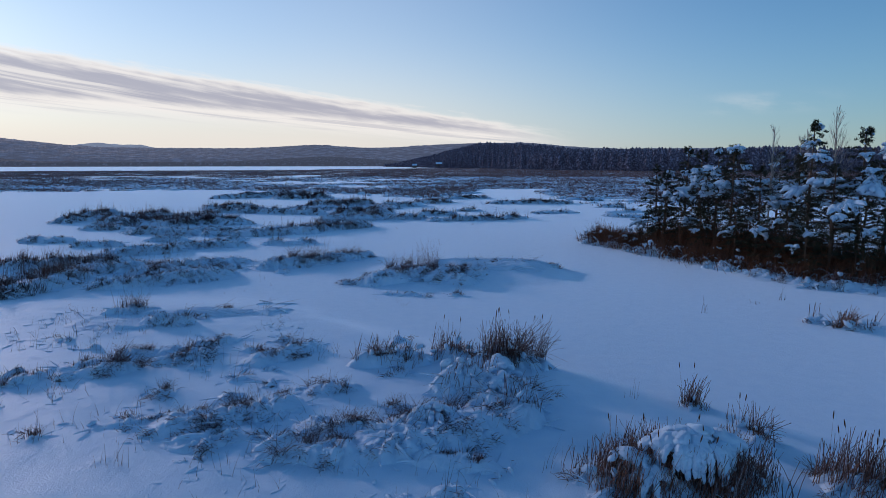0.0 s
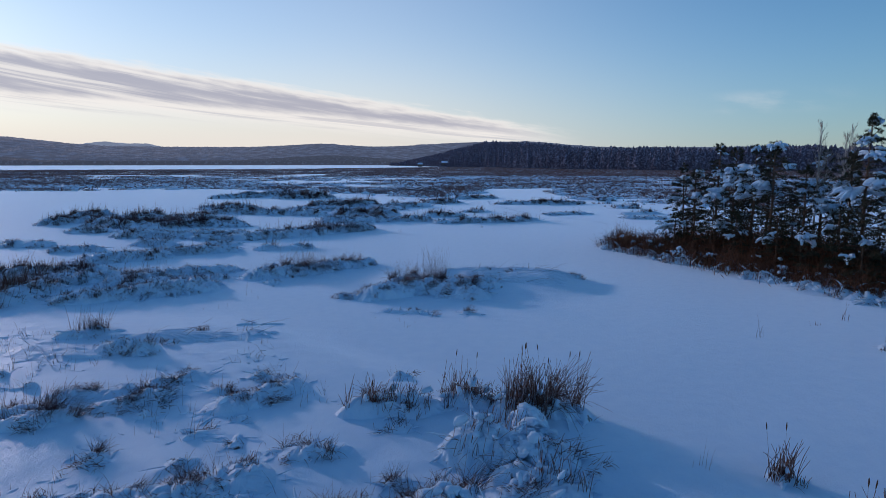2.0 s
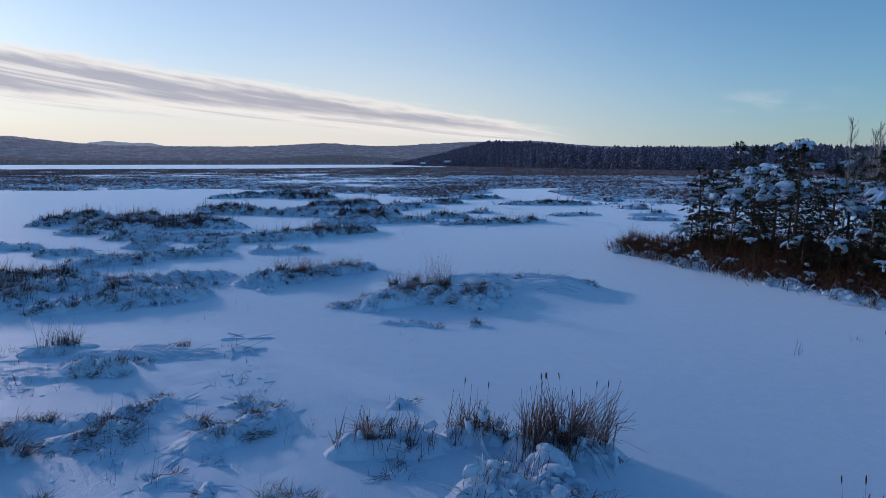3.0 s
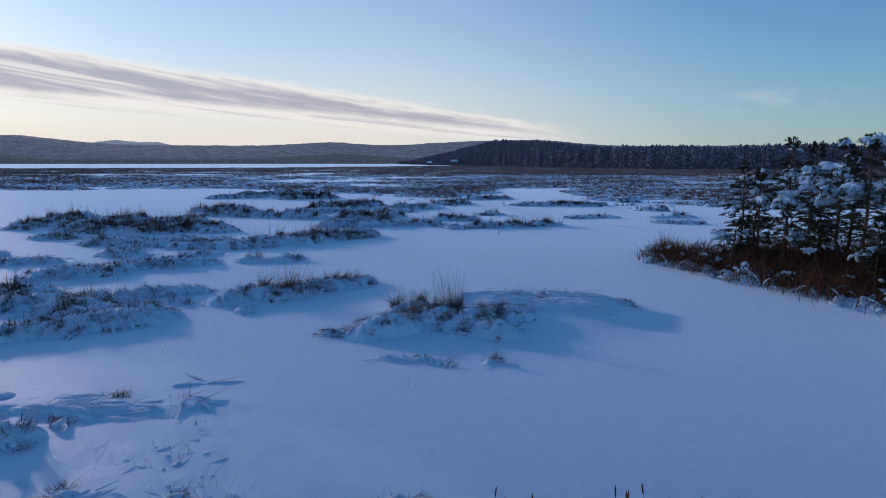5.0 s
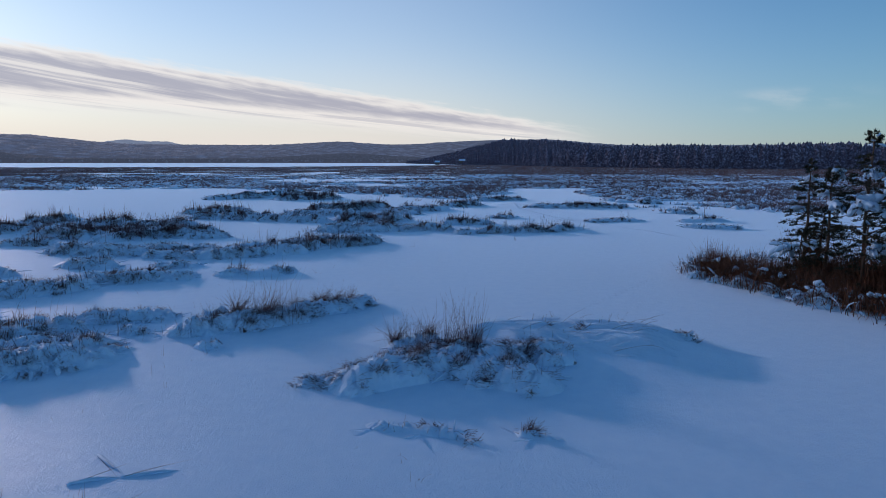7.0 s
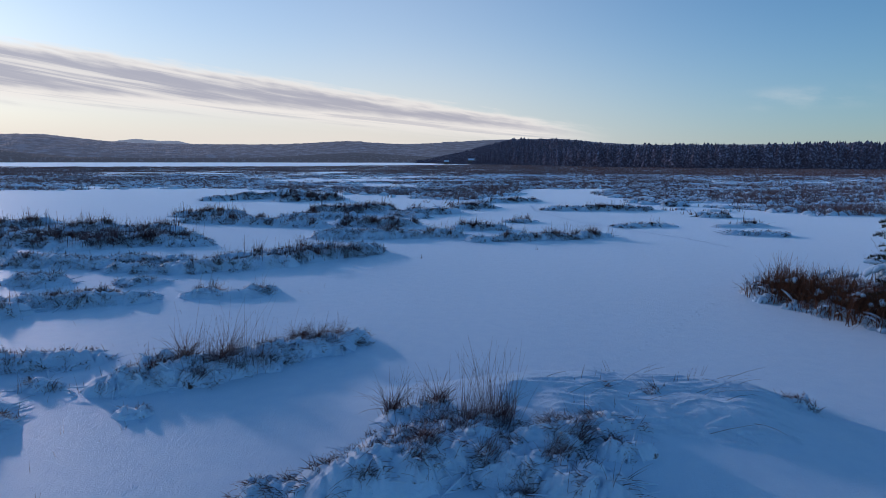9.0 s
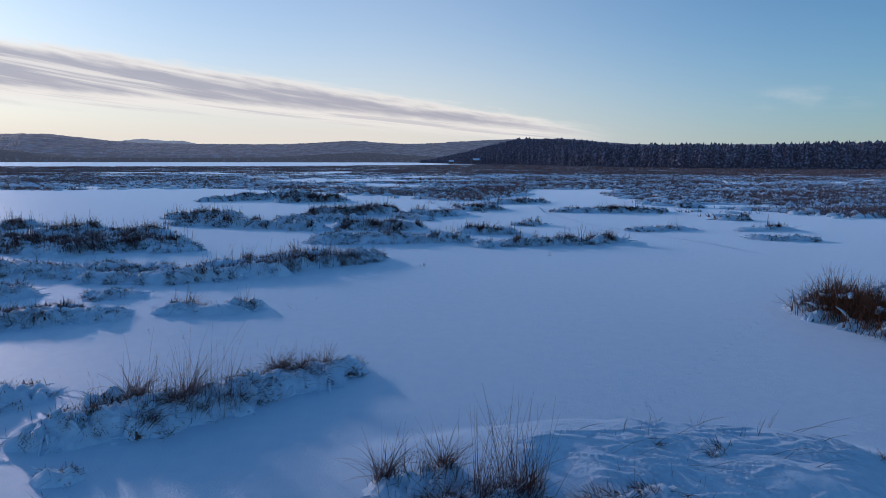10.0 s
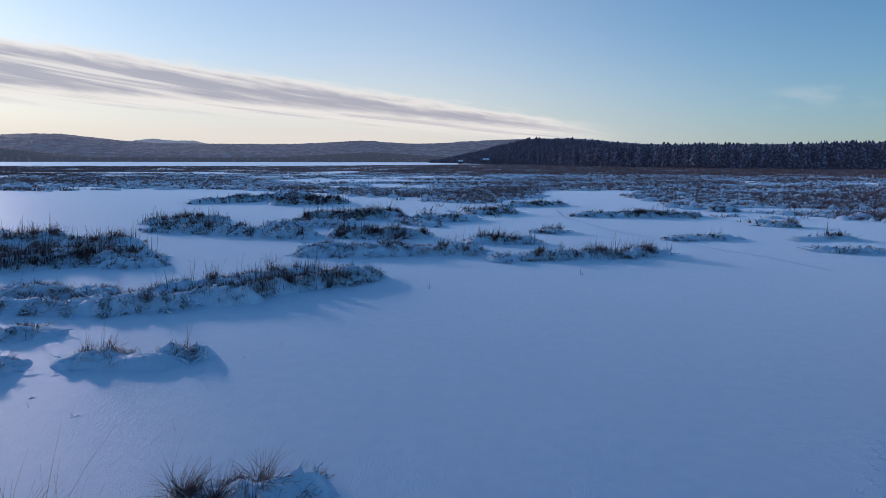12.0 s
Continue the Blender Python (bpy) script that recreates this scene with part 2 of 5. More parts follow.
def spread(core0, core1, step, far0, far1, growth):
    mid = list(np.arange(core0, core1 + step / 2, step))
    lo, hi, d = [core0], [mid[-1]], step
    while hi[-1] < far1:
        d *= growth
        hi.append(hi[-1] + d)
    d = step
    while lo[-1] > far0:
        d *= growth
        lo.append(lo[-1] - d)
    return np.array(lo[:0:-1] + mid + hi[1:])

gx = spread(-20, 14, 0.22, -4900, 4900, 1.09)
gy = spread(8, 48, 0.22, -4900, 4900, 1.09)
GX, GY = np.meshgrid(gx, gy)
ids = np.arange(GX.size).reshape(GX.shape)
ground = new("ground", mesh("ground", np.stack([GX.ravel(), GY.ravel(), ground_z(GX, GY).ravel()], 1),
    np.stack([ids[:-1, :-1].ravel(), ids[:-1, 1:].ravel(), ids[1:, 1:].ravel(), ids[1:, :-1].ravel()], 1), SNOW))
tagged(ground, "smooth blue-white fresh snow over frozen marsh and lake", "snow ground", kind="structure")

# ---- snow mounds ----
def mound_shape(x1, y1, x2, y2, width, height, lumps, seed, step):
    """A mound along a line, its foot under the snow; in world metres."""
    rad = width * 0.62
    pad = rad * 1.9
    x = np.arange(min(x1, x2) - pad, max(x1, x2) + pad, step)
    y = np.arange(min(y1, y2) - pad, max(y1, y2) + pad, step)
    X, Y = np.meshgrid(x, y)
    Z = mound_z(X, Y, x1, y1, x2, y2, width, height, lumps, seed)
    i = np.arange(X.size).reshape(X.shape)
    f = np.stack([i[:-1, :-1].ravel(), i[:-1, 1:].ravel(), i[1:, 1:].ravel(), i[1:, :-1].ravel()], 1)
    z = Z.ravel()
    f = f[(z[f] > -0.11).any(1)]
    used = np.unique(f)
    back = np.zeros(X.size, np.int64)
    back[used] = np.arange(len(used))
    return np.stack([X.ravel(), Y.ravel(), z + ground_z(X, Y).ravel()], 1)[used], back[f]

def mound_z(X, Y, x1, y1, x2, y2, width, height, lumps, seed):
    dx, dy = x2 - x1, y2 - y1
    length = math.hypot(dx, dy)
    t = np.clip(((X - x1) * dx + (Y - y1) * dy) / max(dx * dx + dy * dy, 1e-6), 0, 1)
    ox, oy = X - x1 - t * dx, Y - y1 - t * dy
    far = np.hypot(ox, oy)
    r = far / (width * 0.62)
    r = r * (0.62 + 0.85 * fbm(X, Y, max(0.5, width * 0.6), 3, seed))
    body = np.clip(1 - r * r, 0, 1) ** 1.3
    # ridges of bowed growth that run down the flanks
    run = t * length + np.arctan2(oy, ox) * width * 0.4 + 0.22 * field(X, Y, 0.45, seed + 4)
    tongue = 0.6 * pillows(run, 0.32 * far + 0.1 * field(X, Y, 0.3, seed + 3), 0.30, seed) + 0.4 * pillows(run + 0.3 * far, 0.4 * far, 0.16, seed + 2)
    top = 0.75 * height * (0.35 + 1.1 * fbm(X, Y, 0.9, 2, seed + 9)) + lumps * 0.75 * (tongue - 0.45)
    near_edge = np.clip(body * 6, 0, 1)
    return np.where(body > 0, body * np.maximum(top, 0.02) + 0.3 * lumps * near_edge * (1 - body) * (tongue - 0.45) - 0.03, -0.03 - 0.25 * np.clip(r - 1, 0, 1))

LOOKS = {  # label, category, lumpiness
    "cat": ("clump of dry brown cattails standing in a snow-covered mound", "cattails", 0.3),
    "lump": ("bent reeds weighed down by thick lumps of snow", "snowy reeds", 0.45),
    "bent": ("hummock of marsh grass bent flat under fresh snow", "grass hummock", 0.42),
    "dark": ("dense dark tuft of dry sedge with snow at its foot", "sedge tuft", 0.38),
    "fan": ("fan of long thin dry grass rising out of snow", "grass tuft", 0.26),
    "reed": ("stand of thin upright dry reeds on a snowy hummock", "reeds", 0.32),
    "smooth": ("smooth wind-drifted mound of snow with a few grass tips", "snow mound", 0.05),
    "twig": ("few thin dry stems sticking out of flat snow", "dry stems", 0.03),
}
made = [0]

clumps = []

# a square metre's bowed tongues of snow, blades of the dark hearts, share of the hearts, loose lumps, stems for the given density
GROWTH = {"cat": (9, 170, 0.7, 8, 1.4), "lump": (15, 70, 0.5, 14, 1.0), "bent": (17, 200, 0.35, 4, 0.5), "dark": (14, 470, 0.55, 2, 0.7),
          "fan": (9, 330, 0.6, 2, 1.1), "reed": (15, 290, 0.45, 2, 0.9), "smooth": (5, 3, 0.3, 0, 1.0), "twig": (0, 6, 0.5, 0, 1.0)}

def tussock(x1, y1, x2, y2, width, height, look_kind, density, tall, heads=0.02):
    made[0] += 1
    seed = made[0] * 31
    rng = np.random.default_rng(seed)
    label, category, lumps = LOOKS[look_kind]
    per_tongue, per_heart, heart_share, per_lump, per_stem = GROWTH[look_kind]
    if look_kind == "twig":
        height *= 0.2
    elif look_kind in ("bent", "dark") and max(y1, y2) < 22:
        height *= 0.6
    mx, my = (x1 + x2) / 2, (y1 + y2) / 2
    dist = max(9.5, 1.45 * abs(mx + 1), math.hypot(mx + 2, max(0.0, my - 31.5)))
    ob = thing(category.replace(" ", "_"), 0, 0, label, category, category + " of the marsh")
    clumps.append((mx, my, ob))
    step = 0.042 if dist < 15 else (0.066 if dist < 26 else (0.12 if dist < 45 else 0.2))
    flat = 3 if dist < 13 else 1
    lumps = lumps * min(1, height / 0.35)
    dx, dy = x2 - x1, y2 - y1
    length = math.hypot(dx, dy)
    area = (length + width * 0.8) * width * 0.8
    scale = max(1.0, dist / 20)
    thin_out = min(2.2, scale)
    wide = 0.0050 * max(1.0, dist / 17)

    def bunches(k, each, tight, loose):
        """k bunches of stems on the mound: their feet, the way down the slope from each, and its bunch."""
        t, a, q = rng.random(k) * 1.1 - 0.05, rng.random(k) * 2 * math.pi, np.sqrt(rng.random(k)) * width * 0.62 * tight
        hx, hy = x1 + t * dx + q * np.cos(a), y1 + t * dy + q * np.sin(a)
        s = np.clip(((hx - x1) * dx + (hy - y1) * dy) / max(length * length, 1e-6), 0, 1)
        out = np.arctan2(hy - y1 - s * dy, hx - x1 - s * dx) + rng.normal(0, 0.45, k)
        i = np.repeat(np.arange(k), each)
        x, y = hx[i] + loose * rng.normal(size=len(i)), hy[i] + loose * rng.normal(size=len(i))
        z = np.maximum(mound_z(x, y, x1, y1, x2, y2, width, height, lumps, seed), 0) + ground_z(x, y)
        return np.stack([x, y, z - 0.03], 1), out[i], i

    def pick(k, lo, hi, i):
        return rng.uniform(lo, hi, k)[i]

    stems, snow = [], []
    long_m = (0.34 + 0.34 * min(1.2, tall)) * (1.0 if dist < 26 else 1.2) * min(1.0, 0.4 + 2 * height)
    def surface(x, y):
        return np.maximum(mound_z(x, y, x1, y1, x2, y2, width, height, lumps, seed), 0) + ground_z(x, y)

    # rolls of snow over bowed blades, the dark blades below and beside them
    sheet, faces = mound_shape(x1, y1, x2, y2, width, height, lumps, seed, step)
    k = int(area * per_tongue * 1.6 / (4 * min(1.25, thin_out)) + rng.random())
    if k:
        b, out, i = bunches(k, 4, 0.9, 0.13)
        n = len(i)
        az, L = out + rng.normal(0, 0.45, n), long_m * pick(k, 0.6, 1.25, i) * rng.uniform(0.6, 1.25, n)
        lift = rng.uniform(0.0, 0.14, n) * min(1.0, height / 0.3)
        girth = rng.uniform(0.03, 0.10, n) * (0.68 if dist < 14 else 1.0) * min(1.45, max(1.0, dist / 30))
        if look_kind == "smooth":
            # long thin ridges where the wind has laid the snow over flattened blades
            az, L, lift, girth = rng.normal(-0.25, 0.35, n), rng.uniform(0.7, 1.7, n), 0 * lift, rng.uniform(0.018, 0.042, n)
        mid, r, turn = roll_lines(b, az, L, girth, lift, surface, rng, 6 if dist < 30 else 4)
        sheet = swell(sheet, mid, r, 1.3)
        over = rng.random(n) < (0.0 if look_kind == "smooth" else 0.4)
        mid[:, :, 2] += 0.25 * r
        snow.append(draped(mid[over], 0.72 * r[over], turn[over], rng, 7 if dist < 20 else (6 if dist < 30 else 5)))
        j = np.repeat(np.arange(n), 2) if look_kind != "smooth" else np.arange(0, n, 9)
        m = len(j)
        low = b[j] + rng.normal(0, 0.06, (m, 3)) * np.array([1, 1, 0.3]) + np.array([0, 0, 0.03])
        stems.append(tubes(low, L[j] * rng.uniform(0.4, 1.0, m), az[j] + rng.normal(0, 0.4, m), rng.uniform(0.75, 1.4, m), rng.uniform(0.2, 0.8, m), np.full(m, wide * 1.2), 3 if dist < 20 else 2, flat))
        free = rng.random(n) < (0.0 if look_kind == "smooth" else 0.12)
        m = int(free.sum())
        snow.append(tubes(b[free], L[free] * 0.85, az[free], rng.uniform(0.5, 1.1, m), rng.uniform(0.6, 1.4, m), girth[free] * 0.33, 5, 5, lambda s: 0.2 + 0.85 * np.sin(np.clip(s * 0.92 + 0.06, 0, 1) * math.pi) ** 0.8, rng, 0.3))
        # pockets of bare dark sedge between the rolls, towards the foot
        p = np.nonzero(rng.random(n) < {"bent": 0.4, "dark": 0.6, "reed": 0.5, "fan": 0.4, "smooth": 0.02}.get(look_kind, 0.3) * (0.6 if dist < 14 else 1.0))[0]
        m = len(p)
        if m:
            go = L[p] * rng.uniform(0.3, 0.8, m)
            at = b[p] + np.stack([np.cos(az[p]) * go, np.sin(az[p]) * go, 0 * go], 1)
            e = np.repeat(np.arange(m), 20 if dist < 30 else 15)
            q = len(e)
            feet = at[e] + rng.normal(0, 0.07, (q, 3)) * np.array([1.3, 1, 0])
            feet[:, 2] = surface(feet[:, 0], feet[:, 1]) + rng.uniform(0, 0.12, q)
            stems.append(tubes(feet, rng.uniform(0.08, 0.26, q) * min(1.5, scale), az[p][e] + rng.normal(0, 0.7, q), rng.uniform(0.5, 1.6, q), rng.uniform(0, 1.0, q), np.full(q, wide * 1.3), 2 if dist < 20 else 1, flat))
    part("snow_mound", (sheet, faces), SNOW_TUFT, ob)
    # dark hearts of the tufts, each dense, with snow between them
    each = 70
    k = int(area * per_heart * heart_share / (each * min(1.7, scale)) + rng.random())
    if k:
        b, out, i = bunches(k, each, 0.8, (0.07 + 0.03 * width) * (1.0 if dist < 30 else 1.2))
        m = len(i)
        hang = rng.random(m) < 0.35
        lean = np.where(hang, rng.uniform(0.4, 1.2, m), np.abs(rng.normal(0, 0.34, m)) + 0.04)
        L = (np.where(hang, 0.16, 0.10) + tall * rng.uniform(0.15, 0.85, m)) * (0.35 + 1.0 * rng.random(k) ** 1.3)[i]
        way = np.where(hang | (rng.random(m) < 0.4), out + rng.normal(0, 0.8, m), pick(k, -0.9, 0.7, i) + rng.normal(0, 0.4, m))
        lean = np.where(hang, lean, lean + pick(k, 0.0, 0.3, i))
        stems.append(tubes(b, L, way, lean, np.where(hang, rng.uniform(0.5, 1.4, m), rng.uniform(0, 0.9, m)), np.full(m, wide * 1.15), 3 if dist < 15 else 2, flat, (lambda s: 1 - 0.4 * s) if look_kind in ("cat", "lump") else None))
    # upright stems, most of them out of the hearts
    each = 9 if look_kind in ("cat", "lump") else 6
    k = max(1, int(area * density * per_stem / each))
    b, out, i = bunches(k, each, 0.5 if look_kind == "fan" else 0.9, (0.05 + 0.05 * width) * (1.0 if look_kind in ("cat", "fan") else 1.5))
    n = len(i)
    if look_kind == "fan":
        az, lean, curl = out + rng.normal(0, 0.7, n), rng.uniform(0.02, 0.5, n), rng.uniform(0, 0.5, n)
    else:
        az, lean, curl = np.where(rng.random(n) < 0.5, pick(k, -0.8, 0.6, i), pick(k, 0, 6.28, i)) + rng.normal(0, 0.6, n), np.abs(rng.normal(0, 0.22, n)), rng.uniform(-0.1, 0.5, n)
    L = tall * pick(k, 0.6, 1.1, i) * (rng.uniform(0.25, 1.0, n) if look_kind in ("cat", "lump") else 0.4 + 1.1 * rng.random(n) ** 1.4)
    stems.append(tubes(b, L, az, lean, curl, np.full(n, wide * (1.5 if look_kind in ("cat", "lump") else 1.0)), 3 if dist < 20 else 2, 3 if dist < 16 else 1, (lambda s: 1 - 0.35 * s) if look_kind in ("cat", "lump") else None))
    mat = {"cat": REED, "lump": REED, "reed": REED}.get(look_kind, DRY)
    part("sedge" if mat is DRY else "reed_growth", merged(stems), mat, ob, kind="stuff")
    if look_kind == "cat" and density > 30:
        m = max(2, int(n * heads))
        b, _, _ = bunches(m, 1, 0.8, 0.05)
        az, lean, hgt = rng.random(m) * 6.28, rng.uniform(0.02, 0.3, m), tall * rng.uniform(0.95, 1.3, m)
        part("stalk_growth", tubes(b, hgt, az, lean, np.zeros(m), np.full(m, 0.005), 1), REED, ob, kind="stuff")
        tip = b + np.stack([np.sin(lean) * np.cos(az), np.sin(lean) * np.sin(az), np.cos(lean)], 1) * (hgt - 0.16)[:, None]
        for i in range(m):
            one = slice(i, i + 1)
            part("seed_head", tubes(tip[one], np.array([0.16]), az[one], lean[one], np.zeros(1), np.array([0.012]), 3, 6, lambda s: np.array([0.5, 1, 1, 0.35])), HEAD, ob, "dark brown cattail seed head")
    if look_kind in ("bent", "dark", "lump", "reed"):
        # snowy blades that lie flat round the foot
        m = int((2 * length + 3 * width) * (1.6 if dist < 20 else 2.4) / min(2.0, scale))
        t, side = rng.random(m), rng.choice([-1.0, 1.0], m)
        along_a = math.atan2(dy, dx)
        out_a = np.where(rng.random(m) < length / (length + width), along_a + side * math.pi / 2, along_a + np.where(t > 0.5, 0, math.pi)) + rng.normal(0, 0.5, m)
        t = np.where(np.abs(np.cos(out_a - along_a)) > 0.8, np.round(t), t)
        reach = width * 0.62 * rng.uniform(0.55, 0.95, m)
        bx, by = x1 + t * dx + reach * np.cos(out_a), y1 + t * dy + reach * np.sin(out_a)
        bz = np.maximum(mound_z(bx, by, x1, y1, x2, y2, width, height, lumps, seed), 0) + ground_z(bx, by)
        snow.append(tubes(np.stack([bx, by, bz], 1), rng.uniform(0.2, 0.6, m) * min(1.4, scale), out_a + rng.normal(0, 0.5, m), rng.uniform(1.3, 1.55, m), rng.uniform(0.0, 0.3, m), rng.uniform(0.012, 0.026, m) * min(1.6, scale), 4, 5 if dist < 20 else 3, lambda s: np.array([0.5, 1.0, 0.9, 0.7, 0.1]), rng))
    lump_n = int(area * per_lump)
    if lump_n:
        b, az, _ = bunches(lump_n, 1, 0.85, 0.05)
        b[:, 2] += rng.random(lump_n) ** 1.5 * {"cat": 0.4, "lump": 0.5}.get(look_kind, 0.10) * tall
        size = rng.uniform(0.05, 0.15, lump_n)[:, None] * min(1.5, scale) * np.stack([rng.uniform(0.9, 1.8, lump_n), rng.uniform(0.6, 1.0, lump_n), rng.uniform(0.4, 0.7, lump_n)], 1)
        v, f = pads(b, size, az, rng.uniform(0, 0.8, lump_n), rng, BALL2 if dist < 22 else BALL1)
        snow.append((v, np.concatenate([f, f[:, 2:]], 1)))
    if sum(len(v) for v, _ in snow):
        tri = merged(snow)
        quads = [tuple(dict.fromkeys(q)) for q in tri[1].tolist()]
        me = bpy.data.meshes.new("snow_load")
        me.from_pydata(tri[0].tolist(), [], quads)
        me.materials.append(SNOW_LOAD)
        me.polygons.foreach_set("use_smooth", [True] * len(me.polygons))
        load = new("snow_load", me)
        load.parent = ob
        tagged(load, "soft white snow on bent blades", kind="stuff")
    return ob


def snow_cap(x, y, z, across, along_y, thick, n, seed, tongues=0.45):
    """A thick cap of lumps with tongues that hang down its front."""
    rng = np.random.default_rng(seed)
    a, q = rng.random(n) * 6.28, np.sqrt(rng.random(n))
    c = np.stack([x + across * q * np.cos(a), y + along_y * q * np.sin(a), z + thick * (1 - q * q) * rng.uniform(0.4, 1.1, n)], 1)
    s = rng.uniform(0.07, 0.17, n)
    lumps = pads(c, np.stack([s * rng.uniform(0.9, 1.6, n), s, s * rng.uniform(0.5, 0.8, n)], 1), a, q * 0.6, rng, BALL2, 0.24)
    m = max(1, int(n * tongues))
    a = rng.uniform(3.0, 6.4, m)
    ends, sizes, turns, tips = [], [], [], []
    for k in range(m):
        drop, wide = rng.uniform(0.5, 1.7) * thick, rng.uniform(0.045, 0.10)
        bx, by = x + across * 0.9 * math.cos(a[k]) * rng.uniform(0.6, 1.05), y + along_y * 0.95 * math.sin(a[k])
        for f in np.linspace(0, 1, 5):
            out = 0.20 * math.sin(f * 1.5)
            ends.append((bx + out * math.cos(a[k]), by + out * math.sin(a[k]), z + 0.3 * thick - drop * f * f))
            sizes.append((wide * 1.5, wide * (1.15 - 0.5 * f), wide * (0.9 - 0.3 * f)))
            turns.append(a[k])
            tips.append(0.2 + 1.2 * f)
    t = pads(np.array(ends), np.array(sizes), np.array(turns), np.array(tips), rng, BALL2, 0.24)
    me = bpy.data.meshes.new("snow_cap")
    me.from_pydata(np.concatenate([lumps[0], t[0]]).tolist(), [], lumps[1].tolist() + (t[1] + len(lumps[0])).tolist())
    me.materials.append(SNOW_LOAD)
    me.polygons.foreach_set("use_smooth", [True] * len(me.polygons))
    cap = new("snow_cap", me)
    cap.parent = min(clumps, key=lambda c: math.hypot(c[0] - x, c[1] - y))[2]
    tagged(cap, "thick soft cap of snow on bent reeds", kind="stuff")

def snow_shelf(x, y, z, across, along_y, thick, n, seed, tongues=0.45):
    """A low shelf of snow over the growth at the shore, its rim uneven, with loose lumps on it."""
    rng = np.random.default_rng(seed)
    na, nr = 84, 18
    a = np.arange(na) * 2 * math.pi / na
    q = np.linspace(0, 1, nr)[:, None]
    ring = np.stack([np.cos(a), np.sin(a)])
    hang = np.clip(2.4 * pillows(a * across * 1.6 + seed, 0 * a + 3.0, 0.15, seed) - 0.9, 0, 1.4) * (0.4 + 1.2 * field(a * across * 2, 0 * a, 0.3, seed)) * np.where(np.sin(a) < 0.35, 1.0, 0.3)
    reach = 0.55 + 0.62 * fbm(3 + ring[0] * 1.5, 3 + ring[1] * 1.5, 0.5, 2, seed) + 0.2 * hang
    px, py = x + across * q * reach * ring[0], y + along_y * q * reach * ring[1]
    lump = 1.5 * (fbm(px, py, 0.40, 2, seed + 1) - 0.55) + 0.7 * (pillows(px + 0.2 * field(px, py, 0.2, seed), py, 0.26, seed + 2) - 0.5)
    drop = np.clip((q - 0.62) / 0.38, 0, 1) ** 1.6 * (0.6 + 5.0 * tongues * hang) * thick
    top = z + thick * (0.8 - 0.7 * q ** 2.0) * (1 + lump) - drop
    low = np.minimum(top - 0.02, top - 0.07 * np.sqrt(np.clip(1.02 - q, 0, 1)) - 0.02)
    v = np.concatenate([np.stack([px, py, top], 2).reshape(-1, 3), np.stack([px, py, low], 2).reshape(-1, 3)])
    i = np.arange(nr * na).reshape(nr, na)
    j = np.roll(i, -1, 1)
    up = np.stack([i[:-1], i[1:], j[1:], j[:-1]], 2).reshape(-1, 4)
    rim = np.stack([i[-1], i[-1] + nr * na, j[-1] + nr * na, j[-1]], 1)
    faces = up.tolist() + (up[:, ::-1] + nr * na).tolist() + rim.tolist()
    m = max(3, n // 4)
    t, g = rng.random(m) * 6.28, np.sqrt(rng.random(m)) * 0.75
    c = np.stack([x + across * g * np.cos(t), y + along_y * g * np.sin(t), z + thick * (0.9 - 0.6 * g * g)], 1)
    w = rng.uniform(0.05, 0.16, m)
    lv, lf = pads(c, np.stack([w * rng.uniform(0.9, 1.7, m), w, w * rng.uniform(0.4, 0.8, m)], 1), t, g * 0.6, rng, BALL2, 0.25)
    me = bpy.data.meshes.new("snow_shelf")
    me.from_pydata(np.concatenate([v, lv]).tolist(), [], faces + (lf + len(v)).tolist())
    me.materials.append(SNOW_LOAD)
    me.polygons.foreach_set("use_smooth", [True] * len(me.polygons))
    cap = new("snow_shelf", me)
    cap.parent = min(clumps, key=lambda c: math.hypot(c[0] - x, c[1] - y))[2]
    tagged(cap, "low shelf of snow over the growth at the shore", kind="stuff")

# ---- the wooded island ----
isle = merged([mound_shape(15.0, 49.2, 23.0, 33.2, 7.2, 0.5, 0.15, 901, 0.2), mound_shape(23.0, 33.4, 36.0, 34.0, 7.0, 0.5, 0.15, 902, 0.25),
               mound_shape(20.0, 50.0, 30.0, 40.0, 9.0, 0.5, 0.15, 903, 0.3)])
island = new("ground_island", mesh("ground_island", isle[0], isle[1], SNOW))
tagged(island, "low snow-covered bank of a wooded marsh island", "island bank", kind="structure")

